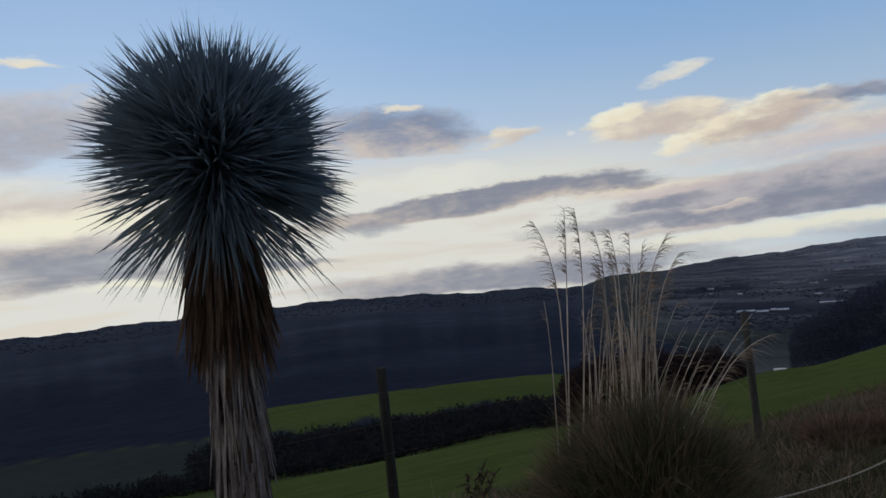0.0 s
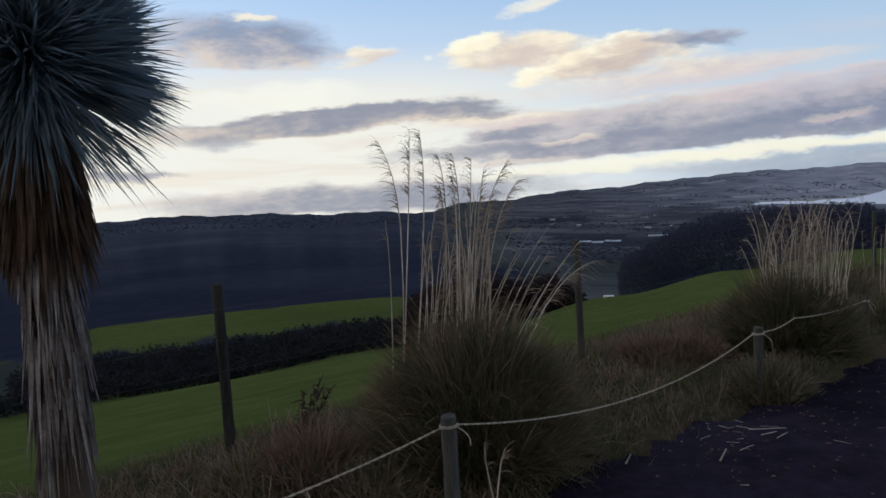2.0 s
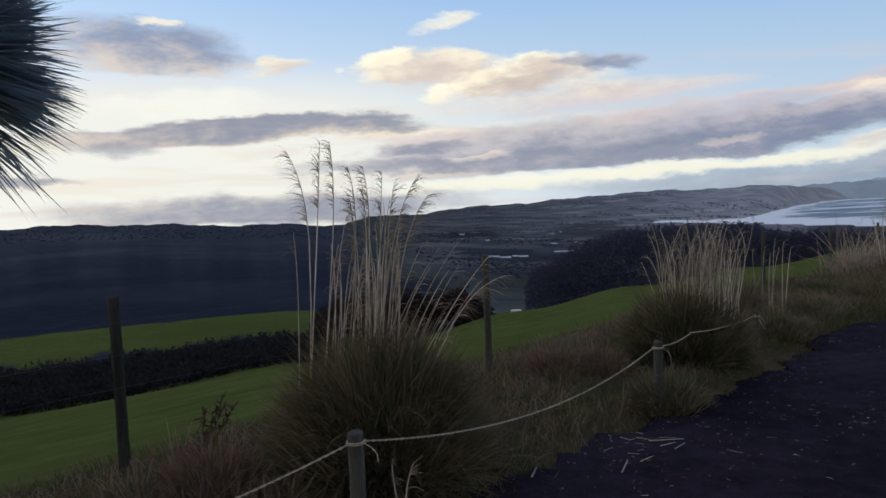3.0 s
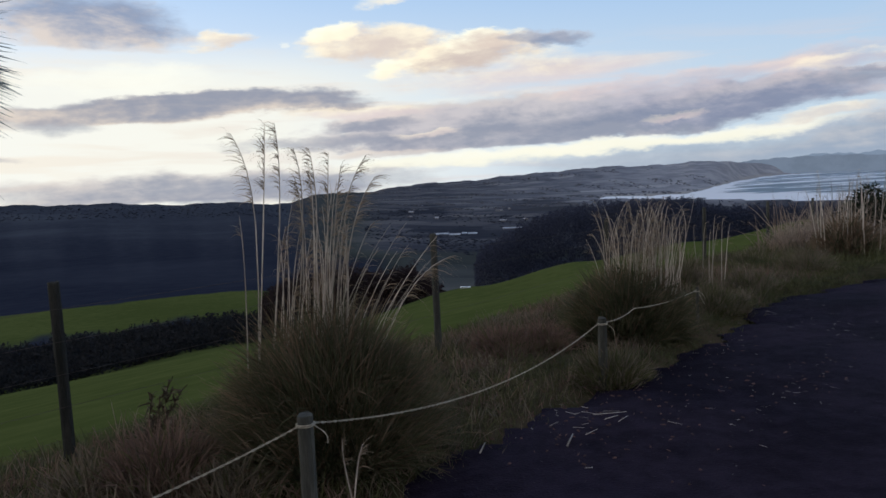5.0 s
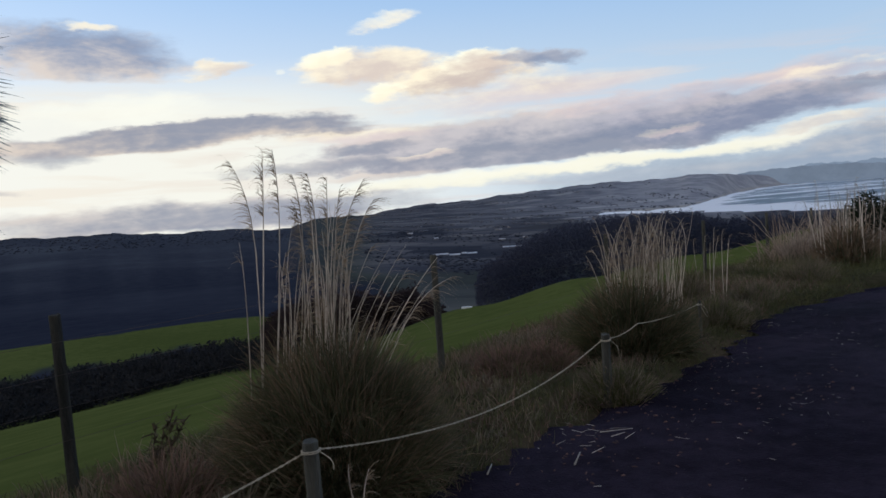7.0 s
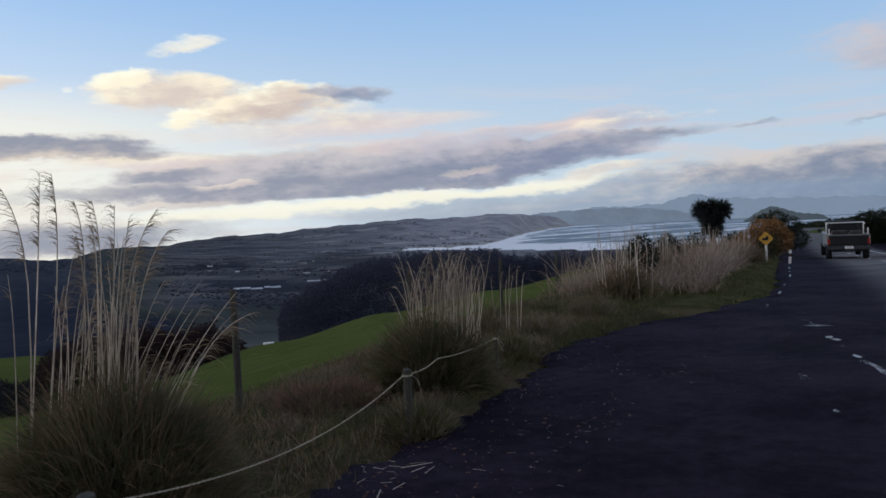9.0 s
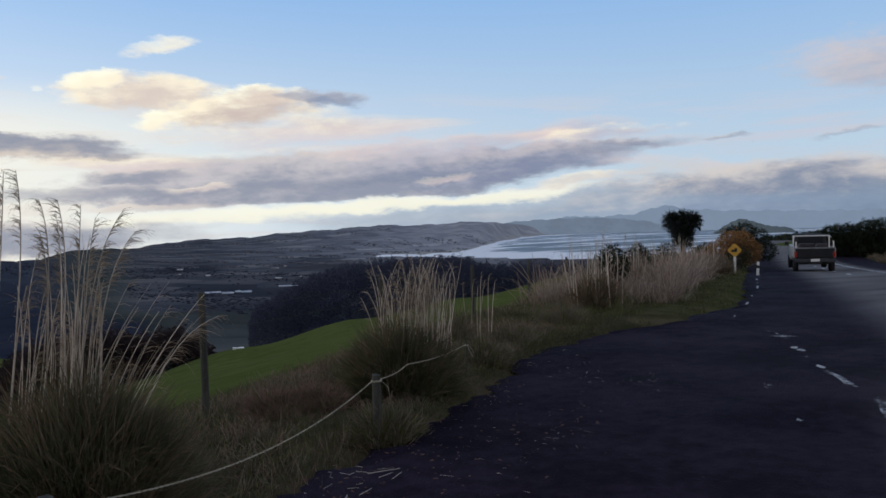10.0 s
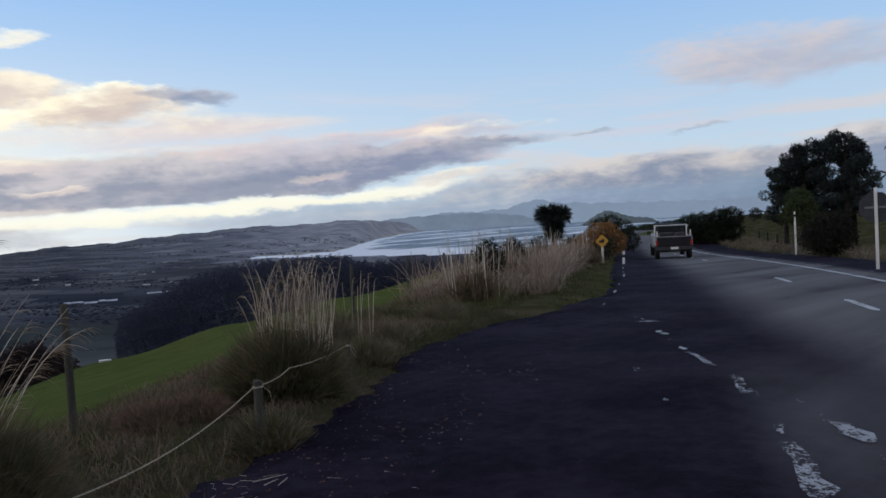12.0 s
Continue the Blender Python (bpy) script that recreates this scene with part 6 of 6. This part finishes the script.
def sprays(name, label, x, y, z, wide, high, rng, mat, category="woodland", each=9):
    """Foliage as many small tilted leaf sprays round each centre."""
    n = len(x)
    d = rng.normal(size=(n, each, 3))
    d /= np.linalg.norm(d, axis=2)[..., None]
    reach = rng.uniform(0.5, 1.0, (n, each))
    centre = np.stack([x[:, None] + d[..., 0] * wide[:, None] * reach, y[:, None] + d[..., 1] * wide[:, None] * reach, z[:, None] + (d[..., 2] * reach * 0.5 + 0.35) * high[:, None]], -1)
    ways = d + rng.normal(0, 0.6, d.shape)
    size = (np.broadcast_to(wide[:, None], (n, each)) * rng.uniform(0.5, 1.1, (n, each))).ravel()
    v, q = blades(centre.reshape(-1, 3), ways.reshape(-1, 3), size, size * 0.6, 0.1, 1, rng, 0.4)
    return tagged(quick_mesh(name, v, q, MAT[mat]), label, category, kind="stuff")


def wood(name, label, count, azs, rs, size, tall, seed, mat="wood_far", chance=None, spray=False):
    rng = np.random.default_rng(seed)
    a = rng.uniform(*azs, count)
    r = np.exp(rng.uniform(math.log(rs[0]), math.log(rs[1]), count))
    if chance is not None:
        keep = rng.uniform(0, 1, count) < chance(a, r)
        a, r = a[keep], r[keep]
    x, y = r * np.sin(np.radians(a)), r * np.cos(np.radians(a))
    scale = rng.uniform(0.6, 1.5, len(a))
    grow = (r / rs[0]) ** 0.3
    return (sprays if spray else clumps)(name, label, x, y, ground_z(x, y), size * scale * grow, tall * scale * grow, rng, mat)


wood("gully_scrub", "dark scrub filling the gully below the pasture", 15000, (-60, 7), (64, 91), 0.30, 0.95, 301, "gully",
     chance=lambda a, r: np.where(a < -20, (r < 71 + 1.5 * np.sin(a * 1.7)) | (np.hypot((a + 21.5) / 1.3, (r - 78) / 9) < 1), r < 88 + 1.6 * np.sin(a * 1.3) + 1.2 * np.sin(a * 3.9 + 1)), spray=True)
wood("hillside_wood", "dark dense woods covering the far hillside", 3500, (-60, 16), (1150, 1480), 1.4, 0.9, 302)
wood("valley_trees", "dark tree belts across the valley floor", 4000, (12, 50), (520, 1400), 1.3, 0.9, 303,
     chance=lambda a, r: (np.sin(r * 0.011 + a * 0.35) > 0.25) * 0.9 + 0.06)

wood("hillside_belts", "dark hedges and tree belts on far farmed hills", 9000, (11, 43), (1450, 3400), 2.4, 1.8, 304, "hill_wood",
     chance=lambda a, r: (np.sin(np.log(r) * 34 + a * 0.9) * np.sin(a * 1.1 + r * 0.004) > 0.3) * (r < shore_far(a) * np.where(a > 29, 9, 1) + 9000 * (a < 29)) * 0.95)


def tree_belt(name, label, n, azs, rs, tops, size, mat, seed):
    """A belt of trees of uneven height; tops gives azimuth and elevation of its crowns."""
    rng = np.random.default_rng(seed)
    a, r = rng.uniform(*azs, n), rng.uniform(*rs, n)
    x, y = r * np.sin(np.radians(a)), r * np.cos(np.radians(a))
    k = 160 / rs[0]
    top = np.interp(a, *zip(*tops)) + (0.22 * np.sin(a * 9.1) * np.sin(a * 3.7 + 1) + 0.12 * np.sin(a * 23.0) + rng.normal(0, 0.10, n)) * k ** 0.5 - 0.12
    z_top = EYE + r * np.tan(np.radians(top))
    g = ground_z(x, y)
    z = g + np.maximum(z_top - g, 0.2) * rng.uniform(0, 1, n) ** 0.5
    sprays(name, label, x, y, z - 0.9 * size, np.full(n, size) * rng.uniform(0.5, 1.4, n), np.full(n, 2.9 * size), rng, mat)


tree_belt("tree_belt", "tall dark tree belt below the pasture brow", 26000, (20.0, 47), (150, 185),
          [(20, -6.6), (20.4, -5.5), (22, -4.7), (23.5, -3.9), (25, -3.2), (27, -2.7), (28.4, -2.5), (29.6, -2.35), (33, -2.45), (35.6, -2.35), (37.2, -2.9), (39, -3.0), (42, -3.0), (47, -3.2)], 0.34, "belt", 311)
tree_belt("gully_thicket", "dark reddish-brown thicket at the head of the gully", 5000, (4.2, 17.3), (63.5, 73),
          [(4, -8.6), (6, -7.1), (9, -7.0), (11, -6.8), (13, -7.2), (15, -6.8), (16.2, -7.6), (17.3, -8.2)], 0.26, "gully_red", 313)
wood("brow_trees", "low dark trees on the brow beyond the road", 1500, (56.8, 60.6), (118, 150), 0.45, 0.5, 312, "shrub", spray=True)


def shed(a, d, long, wide, wall, roof, turn, label, mats, category="building"):
    x, y = at_polar(a, d)
    z0 = float(ground_z(x, y))
    house = tagged(empty("farm_building", (x, y, z0), turn), label, category)
    part("wall", box_bm((long, wide, wall + 2.0), (0, 0, wall / 2 - 1.0)), MAT[mats[0]], house)
    bm = bmesh.new()
    e = 0.4
    pts = [(-long / 2 - e, -wide / 2 - e, wall), (long / 2 + e, -wide / 2 - e, wall), (long / 2 + e, 0, wall + roof), (-long / 2 - e, 0, wall + roof), (-long / 2 - e, wide / 2 + e, wall), (long / 2 + e, wide / 2 + e, wall)]
    vs = [bm.verts.new(p) for p in pts]
    for f in ((0, 1, 2, 3), (3, 2, 5, 4), (0, 3, 4), (1, 5, 2), (0, 4, 5, 1)):
        bm.faces.new([vs[i] for i in f])
    part("roof", bm, MAT[mats[1]], house)


# Sheds flattened to fit the camera's view, where they show as thin strips.
for _a, _d, _l, _t in ((17.2, 845, 6, -30), (17.8, 852, 9, -22), (18.6, 838, 11, -26), (19.3, 860, 5, -16), (19.9, 852, 10, -20)):
    shed(_a, _d, _l, 10, 0.7, 1.3, _t, "long low farm shed with a bright pale roof", ("house_wall", "roof_pale"))
shed(23.0, 930, 26, 9, 0.8, 1.0, -20, "low farm shed with a pale roof", ("house_wall", "roof_pale"))
_r = random.Random(17)
for i in range(16):
    a = _r.uniform(13, 30) if i < 8 else _r.uniform(37, 42.5)
    d = _r.uniform(950, 1500) if i < 8 else _r.uniform(560, 900)
    shed(a, d, _r.uniform(5, 9), _r.uniform(4, 6), 1.4, 1.3, _r.uniform(0, 180), "small distant house with a plain roof", ("house_wall", _r.choice(["roof_dull", "roof_pale", "roof_dull"])), "house")


def trough():
    x, y = at_polar(19.2, 58)
    z0 = float(ground_z(x, y))
    ob = tagged(empty("water_trough", (x, y, z0), -20), "pale trough standing in the pasture", "trough")
    part("basin", box_bm((0.74, 0.34, 0.14), (0, 0, 0.0), 0.03, taper=(1.08, 1.1)), MAT["white"], ob)
    part("rim", box_bm((0.80, 0.40, 0.03), (0, 0, 0.08), 0.008), MAT["white"], ob)


trough()
